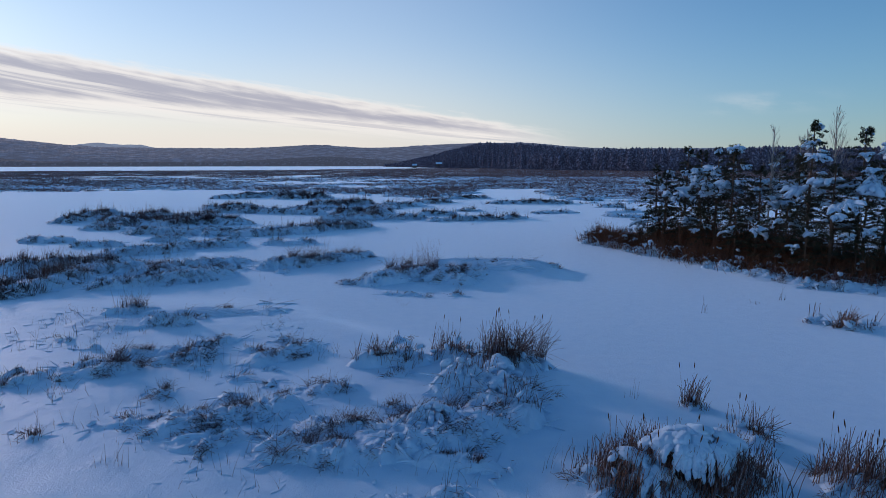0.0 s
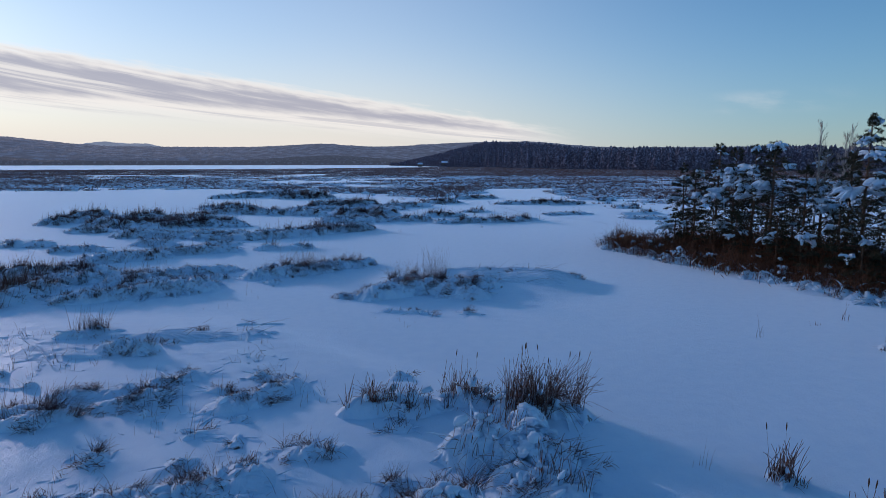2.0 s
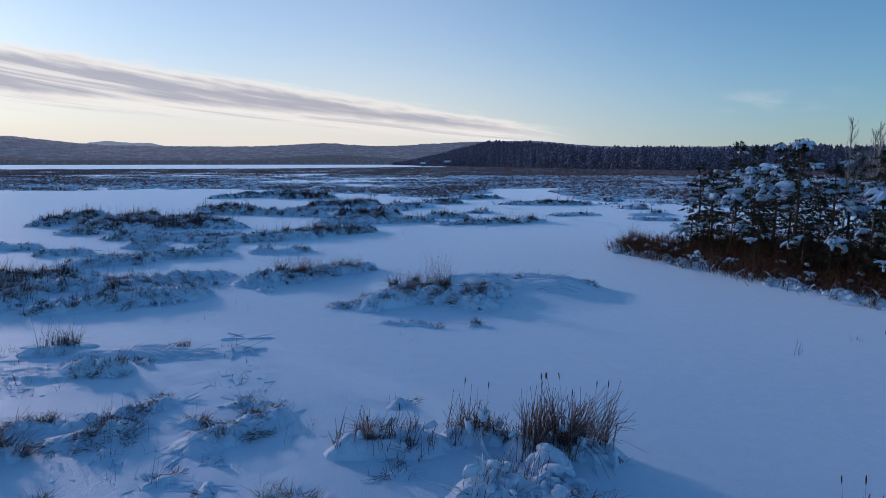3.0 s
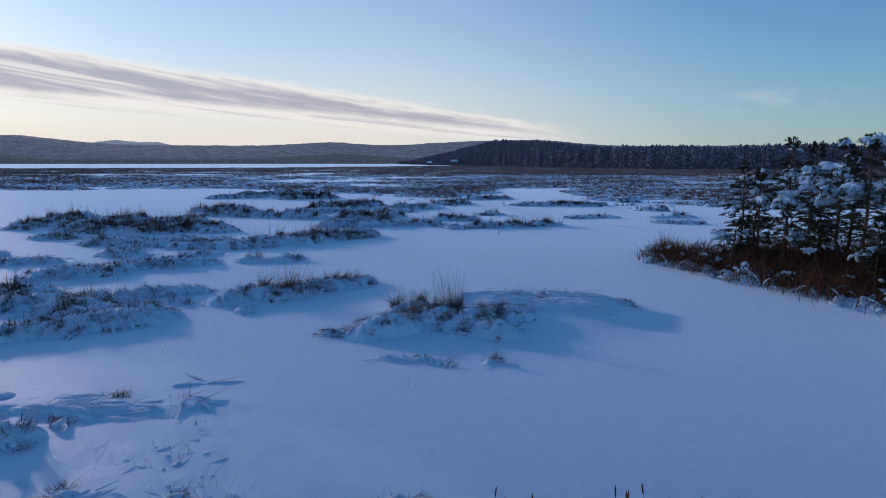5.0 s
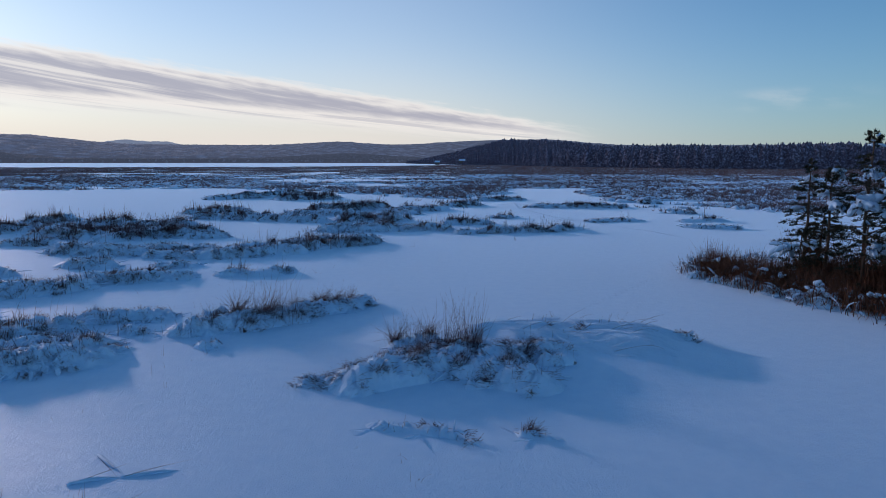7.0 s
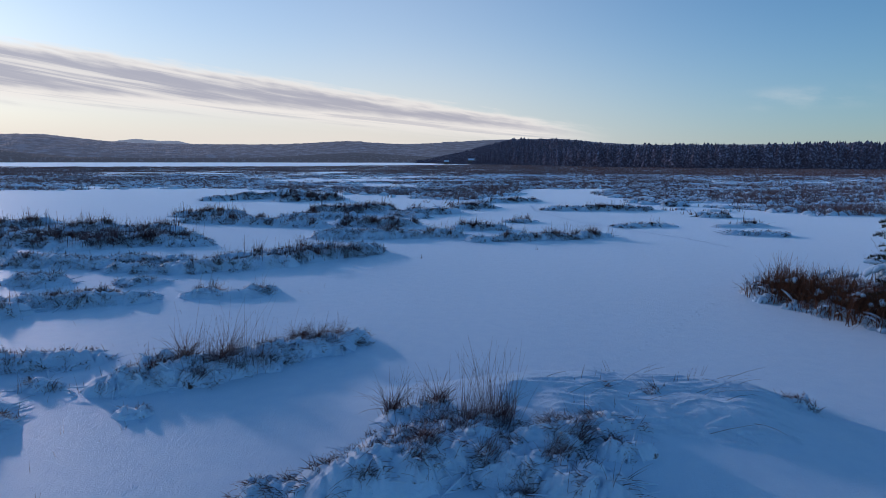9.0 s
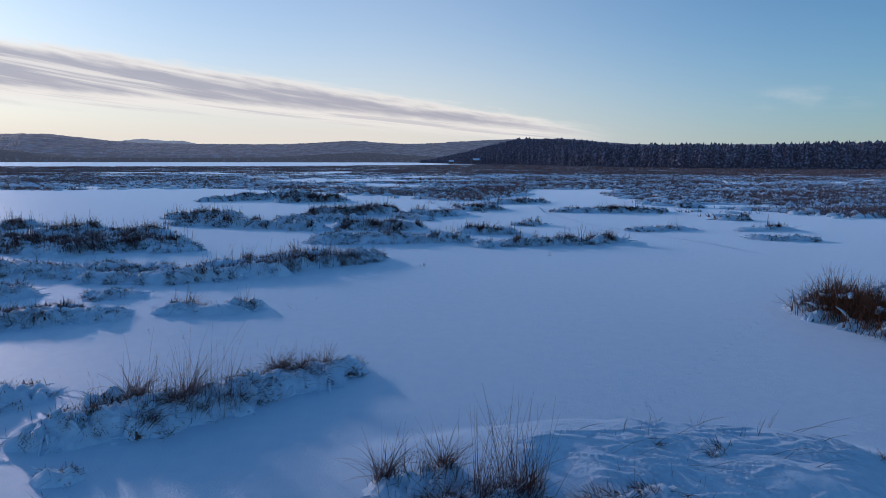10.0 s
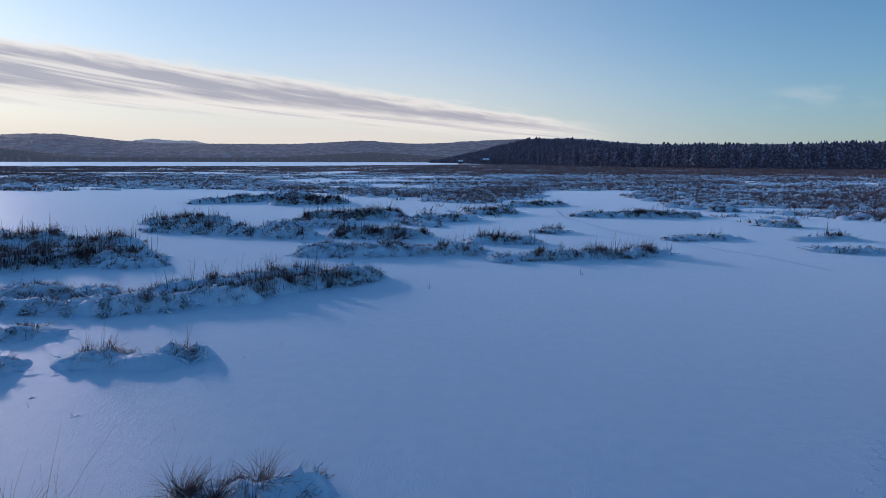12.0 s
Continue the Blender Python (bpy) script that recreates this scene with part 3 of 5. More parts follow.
def reed_bed(x1, y1, x2, y2, width, tall, seed, density=55, snow=2.0):
    rng = np.random.default_rng(seed)
    ob = thing("reed_bed", 0, 0, "thick bed of rust-brown reeds and brush dusted with snow", "reed bed", "reed beds of the island")
    length = math.hypot(x2 - x1, y2 - y1)
    area = length * width
    def spots(n):
        t, q = rng.random(n), rng.normal(0, 0.32, n) * width
        nx, ny = -(y2 - y1) / length, (x2 - x1) / length
        hub = rng.normal(0, 0.35, (max(3, n // 25), 2))[rng.integers(0, max(3, n // 25), n)]
        return np.stack([x1 + t * (x2 - x1) + q * nx + hub[:, 0], y1 + t * (y2 - y1) + q * ny + hub[:, 1], np.full(n, 0.12)], 1)
    n = int(area * density)
    up = spots(n)
    vary = 0.35 + 1.0 * field(up[:, 0], up[:, 1], 1.1, seed)
    shapes = [tubes(up, tall * vary * rng.uniform(0.3, 1.05, n), rng.random(n) * 6.28, np.abs(rng.normal(0, 0.42, n)), rng.uniform(-0.1, 1.1, n), np.full(n, 0.010), 2, 1)]
    m = int(n * 1.1)
    shapes.append(tubes(spots(m), tall * rng.uniform(0.4, 0.9, m), rng.random(m) * 6.28, rng.uniform(0.1, 0.8, m), rng.uniform(0.5, 1.9, m), np.full(m, 0.013), 3, 1))
    m = int(n * 1.8)
    twig = spots(m)
    twig[:, 2] += tall * (0.25 + 0.75 * field(twig[:, 0], twig[:, 1], 1.1, seed)) * rng.uniform(0.05, 0.75, m)
    shapes.append(tubes(twig, rng.uniform(0.15, 0.5, m), rng.random(m) * 6.28, rng.uniform(0.2, 1.7, m), rng.uniform(-0.5, 0.8, m), np.full(m, 0.008), 1, 1))
    part("reed_growth", merged(shapes), BRUSH, ob, kind="stuff")
    k = int(area * snow * 3)
    part("snow_load", tubes(spots(k), rng.uniform(0.4, 1.0, k), rng.random(k) * 6.28, rng.uniform(0.2, 0.8, k), rng.uniform(0.9, 1.9, k), rng.uniform(0.02, 0.06, k), 4, 5, lambda s: 0.15 + 0.95 * np.sin(np.clip(s * 0.92 + 0.06, 0, 1) * math.pi), rng, 0.35), SNOW_LOAD, ob, "soft white snow on bent stems", "stuff")
    k = int(area * snow * 1.5)
    hub = spots(k)
    hub[:, 2] += rng.random(k) ** (1.6 if density >= 150 else (3 if tall < 2 else 5)) * 0.6 * tall
    c = np.repeat(hub, 3, 0) + rng.normal(0, 1, (3 * k, 3)) * np.array([0.10, 0.10, 0.04])
    k *= 3
    size = rng.uniform(0.04, 0.13, k)[:, None] * np.stack([rng.uniform(1, 1.5, k), rng.uniform(0.7, 1.1, k), rng.uniform(0.5, 0.9, k)], 1)
    part("snow_clump", pads(c, size, rng.random(k) * 6.28, rng.uniform(0, 0.9, k), rng, BALL2), SNOW_LOAD, ob, kind="stuff")

reed_bed(11.8, 50.2, 13.0, 47.4, 1.7, 1.6, 1, 240, 3.6)
reed_bed(13.0, 47.8, 14.2, 44.5, 2.2, 1.6, 2, 170, 2.4)
reed_bed(14.4, 44.3, 15.8, 41.0, 2.2, 1.4, 3, 90, 2.2)
reed_bed(15.8, 41.0, 17.2, 38.2, 2.4, 1.5, 4, 60, 1.5)
reed_bed(17.2, 38.2, 18.8, 35.6, 2.4, 1.5, 5, 60, 1.5)
reed_bed(18.8, 35.6, 20.2, 33.0, 2.4, 1.5, 6, 60, 1.5)
reed_bed(20.2, 33.0, 23.5, 31.6, 2.2, 1.8, 7, 55, 1.5)
reed_bed(23.5, 31.6, 30.0, 31.8, 2.4, 1.8, 8, 40, 1.2)
reed_bed(16.5, 49.0, 21.5, 38.5, 3.0, 1.9, 9, 40, 1.0)
reed_bed(14.0, 51.0, 17.5, 50.0, 2.0, 1.5, 10, 40, 1.4)

def pine(x, y, height, seed, spread_m=1.5, snow=1.0, bare=0.25, lean=(0, 0)):
    rng = np.random.default_rng(seed)
    ob = thing("pine", x, y, "young pine with dark needles, branches bowed by snow", "pine tree", "pines of the island", 0.25)
    k = 9
    zz = np.linspace(0, height, k)
    bow = np.stack([lean[0] * (zz / height) ** 2 + 0.05 * np.sin(zz * 1.3 + seed), lean[1] * (zz / height) ** 2 + 0.05 * np.cos(zz * 1.1 + seed), zz], 1)
    rad = 0.022 + 0.012 * height * (1 - zz / height)
    ring = np.arange(7) * 2 * math.pi / 7
    v = np.stack([bow[:, None, 0] + rad[:, None] * np.cos(ring), bow[:, None, 1] + rad[:, None] * np.sin(ring), bow[:, None, 2] + 0 * ring], 2).reshape(-1, 3)
    i = np.arange(k - 1)[:, None] * 7 + np.arange(7)
    j = np.arange(k - 1)[:, None] * 7 + (np.arange(7) + 1) % 7
    part("trunk", (v, np.stack([i, j, j + 7, i + 7], 2).reshape(-1, 4)), BARK, ob)
    def on_trunk(z):
        return np.stack([np.interp(z, zz, bow[:, 0]), np.interp(z, zz, bow[:, 1]), z], 1)
    lv = np.arange(height * bare, height * 0.97, 0.26)
    z = np.clip(np.repeat(lv, 5) + rng.normal(0, 0.2, len(lv) * 5), 0.3, height * 0.98)
    z = z[rng.random(len(z)) < 0.86]
    n = len(z)
    q = z / height
    blen = 0.72 * spread_m * np.minimum(1.0, (1.03 - q) * 2.3) * rng.uniform(0.35, 1.35, n) + 0.12
    az = rng.random(n) * 6.28
    base = on_trunk(z)
    blean = np.where(q > 0.86, rng.uniform(0.3, 0.9, n), rng.uniform(0.85, 1.6, n))
    bcurl = np.where(q > 0.86, -0.2, rng.uniform(0.1, 0.8, n))
    part("bough_growth", tubes(base, blen, az, blean, bcurl, 0.010 + 0.010 * blen, 4, 4), BARK, ob, kind="stuff")
    # places along the branches
    def along(f, idx):
        th1 = blean[idx] + bcurl[idx] * f * 0.5
        o, u = np.sin(th1) * blen[idx] * f, np.cos(th1) * blen[idx] * f
        return base[idx] + np.stack([o * np.cos(az[idx]), o * np.sin(az[idx]), u], 1)
    # side twigs
    tn = n * 5
    ti = rng.integers(0, n, tn)
    tf = rng.uniform(0.3, 1.0, tn)
    tb = along(tf, ti)
    taz = az[ti] + rng.choice([-1, 1], tn) * rng.uniform(0.2, 1.1, tn)
    tl = blen[ti] * rng.uniform(0.18, 0.42, tn) + 0.06
    part("twig_growth", tubes(tb, tl, taz, rng.uniform(1.0, 1.7, tn), rng.uniform(0, 0.5, tn), np.full(tn, 0.007), 2), BARK, ob, kind="stuff")
    nn = tn * 25
    ni = rng.integers(0, tn, nn)
    nf = rng.uniform(0.15, 1.1, nn) * tl[ni]
    nb = tb[ni] + np.stack([np.cos(taz[ni]) * nf, np.sin(taz[ni]) * nf, -0.25 * nf], 1)
    keep = (q[ti[ni]] > bare + 0.1) | (rng.random(nn) < 0.7)
    nb, nt = nb[keep], ni[keep]
    nn = len(nb)
    nl, na, ne = rng.uniform(0.09, 0.19, nn), taz[nt] + rng.normal(0, 1.1, nn), rng.uniform(0.2, 1.9, nn)
    ntip = nb + np.stack([np.sin(ne) * np.cos(na) * nl, np.sin(ne) * np.sin(na) * nl, np.cos(ne) * nl], 1)
    part("foliage", slivers(nb, ntip, rng.uniform(0.014, 0.024, nn), rng.random(nn) * 3.14), NEEDLES, ob, kind="stuff")
    # snow: bowed paws of several lumps, and thin caps along the boughs
    m = max(2, int(6.5 * snow * height / 7))
    order = rng.permutation(np.nonzero((q > 0.5) & (q < 0.95) & (blen > 0.35))[0])[:m]
    c, size, turn, fb, fl, fa, fr = [], [], [], [], [], [], []
    for i in order:
        at = along(np.array([rng.uniform(0.35, 0.7)]), np.array([i]))[0] + np.array([0, 0, 0.03])
        s = 0.21 + 0.25 * rng.random() * min(1.4, blen[i])
        for k in range(rng.integers(1, 3)):
            c.append(at + rng.normal(0, 0.3 * s, 3) * np.array([1, 1, 0.3]))
            size.append([s * rng.uniform(0.6, 1.0), s * rng.uniform(0.45, 0.75), s * rng.uniform(0.28, 0.42)])
            turn.append(az[i])
        for k in range(rng.integers(8, 14)):
            fb.append(at + rng.normal(0, 0.25 * s, 3) * np.array([1, 1, 0.2]))
            fl.append(s * rng.uniform(0.9, 2.1))
            fa.append(az[i] + rng.normal(0, 0.8))
            fr.append(s * rng.uniform(0.2, 0.4))
    k = len(fb)
    fingers = tubes(np.array(fb), np.array(fl), np.array(fa), rng.uniform(0.9, 1.9, k), rng.uniform(0.5, 1.6, k), np.array(fr), 4, 7, lambda s: 0.25 + 0.8 * np.sin(np.clip(0.15 + s * 0.8, 0, 1) * math.pi) ** 0.7, rng, 0.25)
    n2 = n
    i2 = rng.integers(0, n, n2)
    i2 = i2[rng.random(n2) < np.clip(0.26 * (q[i2] - 0.35), 0.01, 1)]
    n2 = len(i2)
    c2 = along(rng.uniform(0.25, 0.95, n2), i2) + np.array([0, 0, 0.03])
    s2 = rng.uniform(0.05, 0.11, n2)
    size2 = np.stack([s2 * rng.uniform(1.2, 2.0, n2), s2 * 0.7, s2 * 0.5], 1)
    m = len(c)
    lumps = merged([pads(np.array(c), np.array(size), np.array(turn), rng.uniform(0.2, 0.7, m), rng, BALL2, 0.25), pads(c2, size2, az[i2], blean[i2] - 1.2, rng)])
    part("snow_load", fingers, SNOW_LOAD, ob, "heavy white snow bowing the boughs", "stuff")
    part("snow_clump", lumps, SNOW_LOAD, ob, kind="stuff")
    return ob

for place in ((16.2, 47.8, 18.4, 44.0, 30), (17.6, 44.2, 19.4, 40.6, 31), (19.0, 41.0, 20.8, 37.4, 32), (20.4, 37.6, 22.4, 34.4, 33), (22.4, 34.6, 28.0, 34.4, 34), (20.0, 46.0, 24.0, 39.0, 35)):
    reed_bed(*place[:4], 3.0, 3.0, place[4], 110, 0.25)

pine(15.9, 47.6, 6.1, 11, 1.0, 0.4)
pine(16.2, 46.2, 5.6, 12, 1.3, 0.6)
pine(17.3, 45.2, 7.3, 13, 1.8, 1.0)
pine(17.6, 43.4, 7.0, 14, 1.9, 1.5)
pine(18.2, 42.0, 7.2, 15, 1.8, 1.2)
pine(18.4, 40.2, 7.4, 16, 1.7, 1.5)
pine(19.3, 38.4, 6.0, 17, 1.6, 1.0)
pine(20.5, 35.2, 8.5, 18, 1.9, 1.5, 0.2)
pine(20.9, 33.6, 6.0, 19, 1.8, 1.6, 0.15)
pine(23.4, 35.2, 8.1, 20, 2.0, 1.0)
pine(22.6, 33.4, 6.0, 21, 1.9, 1.4, 0.15)
pine(21.0, 37.2, 6.6, 22, 1.8, 1.2)
pine(20.2, 44.2, 6.6, 23, 1.7, 0.8)
pine(25.5, 36.0, 7.6, 24, 2.0, 1.1)
pine(25.4, 33.4, 6.6, 25, 2.0, 1.2)
pine(28.5, 35.0, 8.0, 26, 2.1, 1.0)
pine(21.8, 41.0, 6.8, 27, 1.8, 0.9)

for k, (x, y, h) in enumerate(((14.9, 46.0, 2.6), (16.4, 43.6, 3.2), (16.9, 41.4, 2.8), (18.0, 38.6, 3.4), (18.6, 37.2, 2.6), (19.6, 35.6, 3.6), (19.9, 34.0, 2.6), (21.8, 32.6, 3.2), (24.2, 32.4, 3.6), (22.0, 35.2, 4.2), (19.6, 40.0, 4.0), (18.6, 44.2, 4.2), (16.6, 47.4, 3.6))):
    pine(x, y, h, 60 + k, 1.15, 0.35, 0.12)

def birch(x, y, height, seed):
    rng = np.random.default_rng(seed)
    ob = thing("birch", x, y, "slender bare birch with fine leafless twigs", "birch tree", "birches of the island", 0.25)
    part("trunk", tubes(np.zeros((1, 3)), np.array([height]), np.array([seed * 1.0]), np.array([0.02]), np.array([0.04]), np.array([0.07]), 8, 7), BIRCH, ob)
    n = int(height * 5)
    z = rng.uniform(0.35, 0.97, n) * height
    b = np.stack([np.cos(seed) * 0.03 * z, np.sin(seed) * 0.03 * z, z], 1)
    az, L = rng.random(n) * 6.28, (height - z) * 0.3 + 0.35
    part("bough_growth", tubes(b, L, az, rng.uniform(0.25, 0.6, n), rng.uniform(-0.2, 0.3, n), np.full(n, 0.014), 4, 3), BIRCH, ob, kind="stuff")
    m = n * 6
    i, f = rng.integers(0, n, m), rng.uniform(0.3, 1, m)
    tb = b[i] + np.stack([np.sin(0.45) * L[i] * f * np.cos(az[i]), np.sin(0.45) * L[i] * f * np.sin(az[i]), np.cos(0.45) * L[i] * f], 1)
    part("twig_growth", tubes(tb, L[i] * rng.uniform(0.25, 0.5, m), az[i] + rng.normal(0, 0.9, m), rng.uniform(0.1, 0.7, m), np.zeros(m), np.full(m, 0.007), 2), BIRCH, ob, kind="stuff")

birch(20.0, 38.6, 8.4, 1)
birch(22.6, 36.2, 9.4, 2)
birch(26.0, 45.0, 8.6, 3)
birch(24.8, 44.0, 8.0, 4)

# ---- the far marsh: sedge out to the lake ----
def far_marsh():
    rng = np.random.default_rng(77)
    n = 120000
    y = 92 * (960 / 92) ** rng.random(n)
    x = (rng.random(n) * 2 - 1) * (0.86 * y + 30)
    patch = fbm(x * 0.45, y, 9.0, 3, 41)
    wide = fbm(x * 0.3, y, 45.0, 2, 43)
    right = np.clip((x + 10) / 40, 0, 1)
    # the open pond and the winding channel stay bare
    wander = fbm(x, y * 2, 16.0, 3, 47) - 0.5
    pond = ((x + 62) / 46) ** 2 + ((y - 112) / 33) ** 2 < 1 + 1.2 * wander
    pond |= (x < -20) & (y < 130 + 26 * wander)
    pond |= (np.abs(x - 8 - 0.10 * (y - 100) - 14 * wander) < 9) & (y < 155)
    lane = np.abs(y - 172 - 0.25 * x - 60 * wander) < 5 + 8 * wander
    lane |= np.abs(y - 250 - 0.2 * x - 120 * wander) < 7 * (1 + 3 * wander)
    shore_y = np.interp(x, [-411, -289, -166, -68, -18, 46, 111, 177, 255, 420, 800], [493, 536, 636, 839, 960, 880, 640, 535, 510, 500, 520])
    value = patch + 0.45 * (wide - 0.5) + 0.17 * right
    need = np.interp(y, [90, 140, 220, 330, 420], [0.66, 0.57, 0.50, 0.42, 0.36])
    keep = (rng.random(n) < np.clip((value - need) * 9 + 0.5, 0.02, 1)) & ~pond & ~lane & (y < shore_y + 8)
    x, y = x[keep], y[keep]
    n = len(x)
    d = np.hypot(x, y)
    each = 7
    i = np.repeat(np.arange(n), each)
    m = len(i)
    r = (0.35 + d[i] * 0.0022) * np.sqrt(rng.random(m)) * 1.2
    a = rng.random(m) * 6.28
    b = np.stack([x[i] + 1.6 * r * np.cos(a), y[i] + r * np.sin(a), np.full(m, -0.02)], 1)
    h = (0.35 + 0.55 * field(x, y, 14, 5)[i]) * rng.uniform(0.5, 1.2, m)
    turn, wide_b = rng.random(m) * 3.14, 0.018 + 0.00039 * d[i]
    fall = rng.normal(0, 0.8, (m, 2)) * h[:, None]
    shape = slivers(b, b + np.stack([fall[:, 0], fall[:, 1], h], 1), wide_b, turn)
    ob = new("marsh_sedge", mesh("marsh_sedge", shape[0], shape[1], MARSH))
    tagged(ob, "wide brown marsh sedge reaching to the lake", "marsh sedge", kind="stuff")
    near_ones = np.nonzero(d < 300)[0]
    m = int(len(near_ones) * 0.55)
    i = near_ones[rng.integers(0, len(near_ones), m)]
    c = np.stack([x[i] + rng.normal(0, 1, m), y[i] + rng.normal(0, 1, m), np.full(m, 0.02)], 1)
    s = rng.uniform(0.3, 0.9, m) * (0.8 + d[i] * 0.002)
    size = np.stack([s * rng.uniform(0.8, 1.9, m), s * 0.8, rng.uniform(0.12, 0.5, m)], 1)
    v, f = pads(c, size, rng.normal(0, 0.8, m), np.zeros(m), rng, BALL1, 0.4)
    ob = new("snow_hummocks", mesh("snow_hummocks", v, f, SNOW))
    tagged(ob, "countless small snow-capped hummocks of the marsh", "snow hummocks", kind="stuff")

far_marsh()

# ---- the forest beyond and the hills ----
def frosted(name, dark, light, amount, scale, haze_glow=None):
    m, N, L, b = material(name, 0.9)
    n = noise_node(N, L, scale, 5)
    L.new(ramp(N, L, n.outputs[0], [(amount, dark), (amount + 0.22, light)]).outputs[0], b.inputs["Base Color"])
    b.inputs["Specular IOR Level"].default_value = 0.05
    # emission that stands in for haze between the viewer and the distance
    if haze_glow:
        b.inputs["Emission Color"].default_value, b.inputs["Emission Strength"].default_value = (*haze_glow, 1), 1.0
    return m

# trees and forest floor also carry a faint blue glow in place of haze
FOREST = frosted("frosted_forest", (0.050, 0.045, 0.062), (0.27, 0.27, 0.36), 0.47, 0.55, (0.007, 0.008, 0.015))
# hills and shore: the last colour is a bluish glow painted on as haze
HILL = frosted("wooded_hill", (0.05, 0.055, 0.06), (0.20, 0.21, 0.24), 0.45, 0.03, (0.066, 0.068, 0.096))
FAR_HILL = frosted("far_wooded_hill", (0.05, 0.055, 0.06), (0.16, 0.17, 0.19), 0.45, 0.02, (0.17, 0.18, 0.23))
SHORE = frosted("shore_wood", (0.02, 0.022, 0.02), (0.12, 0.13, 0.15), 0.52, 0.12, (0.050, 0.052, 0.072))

def far_forest():
    rng = np.random.default_rng(5)
    # trees on a belt that comes nearer to the right
    n = 5600
    px = np.array([-170, -18, 46, 111, 177, 255, 420, 800.0])
    py = np.array([1500, 983, 890, 640, 535, 510, 500, 520.0])
    run = np.concatenate([[0], np.cumsum(np.hypot(np.diff(px), np.diff(py)))])
    s = rng.random(n) * run[-1]
    edge_x, edge_y = np.interp(s, run, px), np.interp(s, run, py)
    deep = rng.random(n) ** 1.7 * 200
    x, y = edge_x + deep * 0.3 + rng.normal(0, 5, n), edge_y + deep
    rise = deep * 0.03 + 20 * np.exp(-((np.degrees(np.arctan2(x, y)) - 2) / 7) ** 2) * np.clip(deep / 120, 0, 1)
    h = rng.uniform(16, 20, n) * (0.9 + 0.25 * field(x, y, 60, 3))
    h *= np.clip((np.degrees(np.arctan2(x, y)) + 7) / 9, 0.3, 1)
    low_n = 1700
    x[:low_n] = edge_x[:low_n] + rng.normal(0, 4, low_n)
    y[:low_n] = edge_y[:low_n] + rng.uniform(-4, 8, low_n)
    h[:low_n], rise[:low_n] = rng.uniform(2.5, 8, low_n), 0
    tiers, sides = 5, 7
    verts, faces = [], []
    ang = np.arange(sides) * 2 * math.pi / sides
    k = 0
    for i in range(n):
        pointed = rng.random() < 0.4
        w = h[i] * rng.uniform(0.13, 0.25) * (2.2 if i < low_n else 1)
        low = rng.uniform(0.0, 0.4) if not pointed else rng.uniform(0.0, 0.2)
        t0 = rng.random() * 6.28
        for q in range(tiers):
            z0 = h[i] * (low + (1 - low) * q / tiers * 0.95)
            z1 = min(h[i], z0 + h[i] * (1 - low) * 0.36)
            r = w * (1 - q / tiers * (0.85 if pointed else 0.45))
            jag = r * rng.uniform(0.65, 1.25, sides)
            ring = np.stack([x[i] + jag * np.cos(ang + t0 + q), y[i] + jag * np.sin(ang + t0 + q), rise[i] + z0 + rng.normal(0, 0.4, sides)], 1)
            verts.append(ring)
            verts.append(np.array([[x[i] + rng.normal(0, 0.2), y[i], rise[i] + z1]]))
            faces += [(k + a, k + (a + 1) % sides, k + sides) for a in range(sides)]
            k += sides + 1
        tr = 0.22
        verts.append(np.array([[x[i] - tr, y[i], rise[i] - 1], [x[i] + tr, y[i], rise[i] - 1], [x[i], y[i] + tr, rise[i] - 1], [x[i], y[i], rise[i] + h[i] * 0.8]]))
        faces += [(k, k + 1, k + 3), (k + 1, k + 2, k + 3), (k + 2, k, k + 3)]
        k += 4
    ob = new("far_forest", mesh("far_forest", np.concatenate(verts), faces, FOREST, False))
    tagged(ob, "dark conifer forest with frosted crowns along the marsh", "forest", kind="stuff")
    # the wooded bank under the trees
    along_s = np.linspace(0, run[-1], 160)
    ex, ey = np.interp(along_s, run, px), np.interp(along_s, run, py)
    rows = []
    for deep in (4, 12, 40, 80, 120, 170, 230):
        bx, by = ex + deep * 0.3, ey + deep
        bz = deep * 0.03 + 20 * np.exp(-((np.degrees(np.arctan2(bx, by)) - 2) / 7) ** 2) * np.clip(deep / 120, 0, 1)
        rows.append(np.stack([bx, by, bz + (-0.5 if deep == 4 else 2.0 + 2.5 * field(bx, by, 9, 4))], 1))
    i = np.arange(7 * 160).reshape(7, 160)
    f = np.stack([i[:-1, :-1].ravel(), i[:-1, 1:].ravel(), i[1:, 1:].ravel(), i[1:, :-1].ravel()], 1)
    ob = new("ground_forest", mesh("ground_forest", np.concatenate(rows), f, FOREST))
    tagged(ob, "dark undergrowth on the rising forest floor", "forest floor", kind="structure")

far_forest()

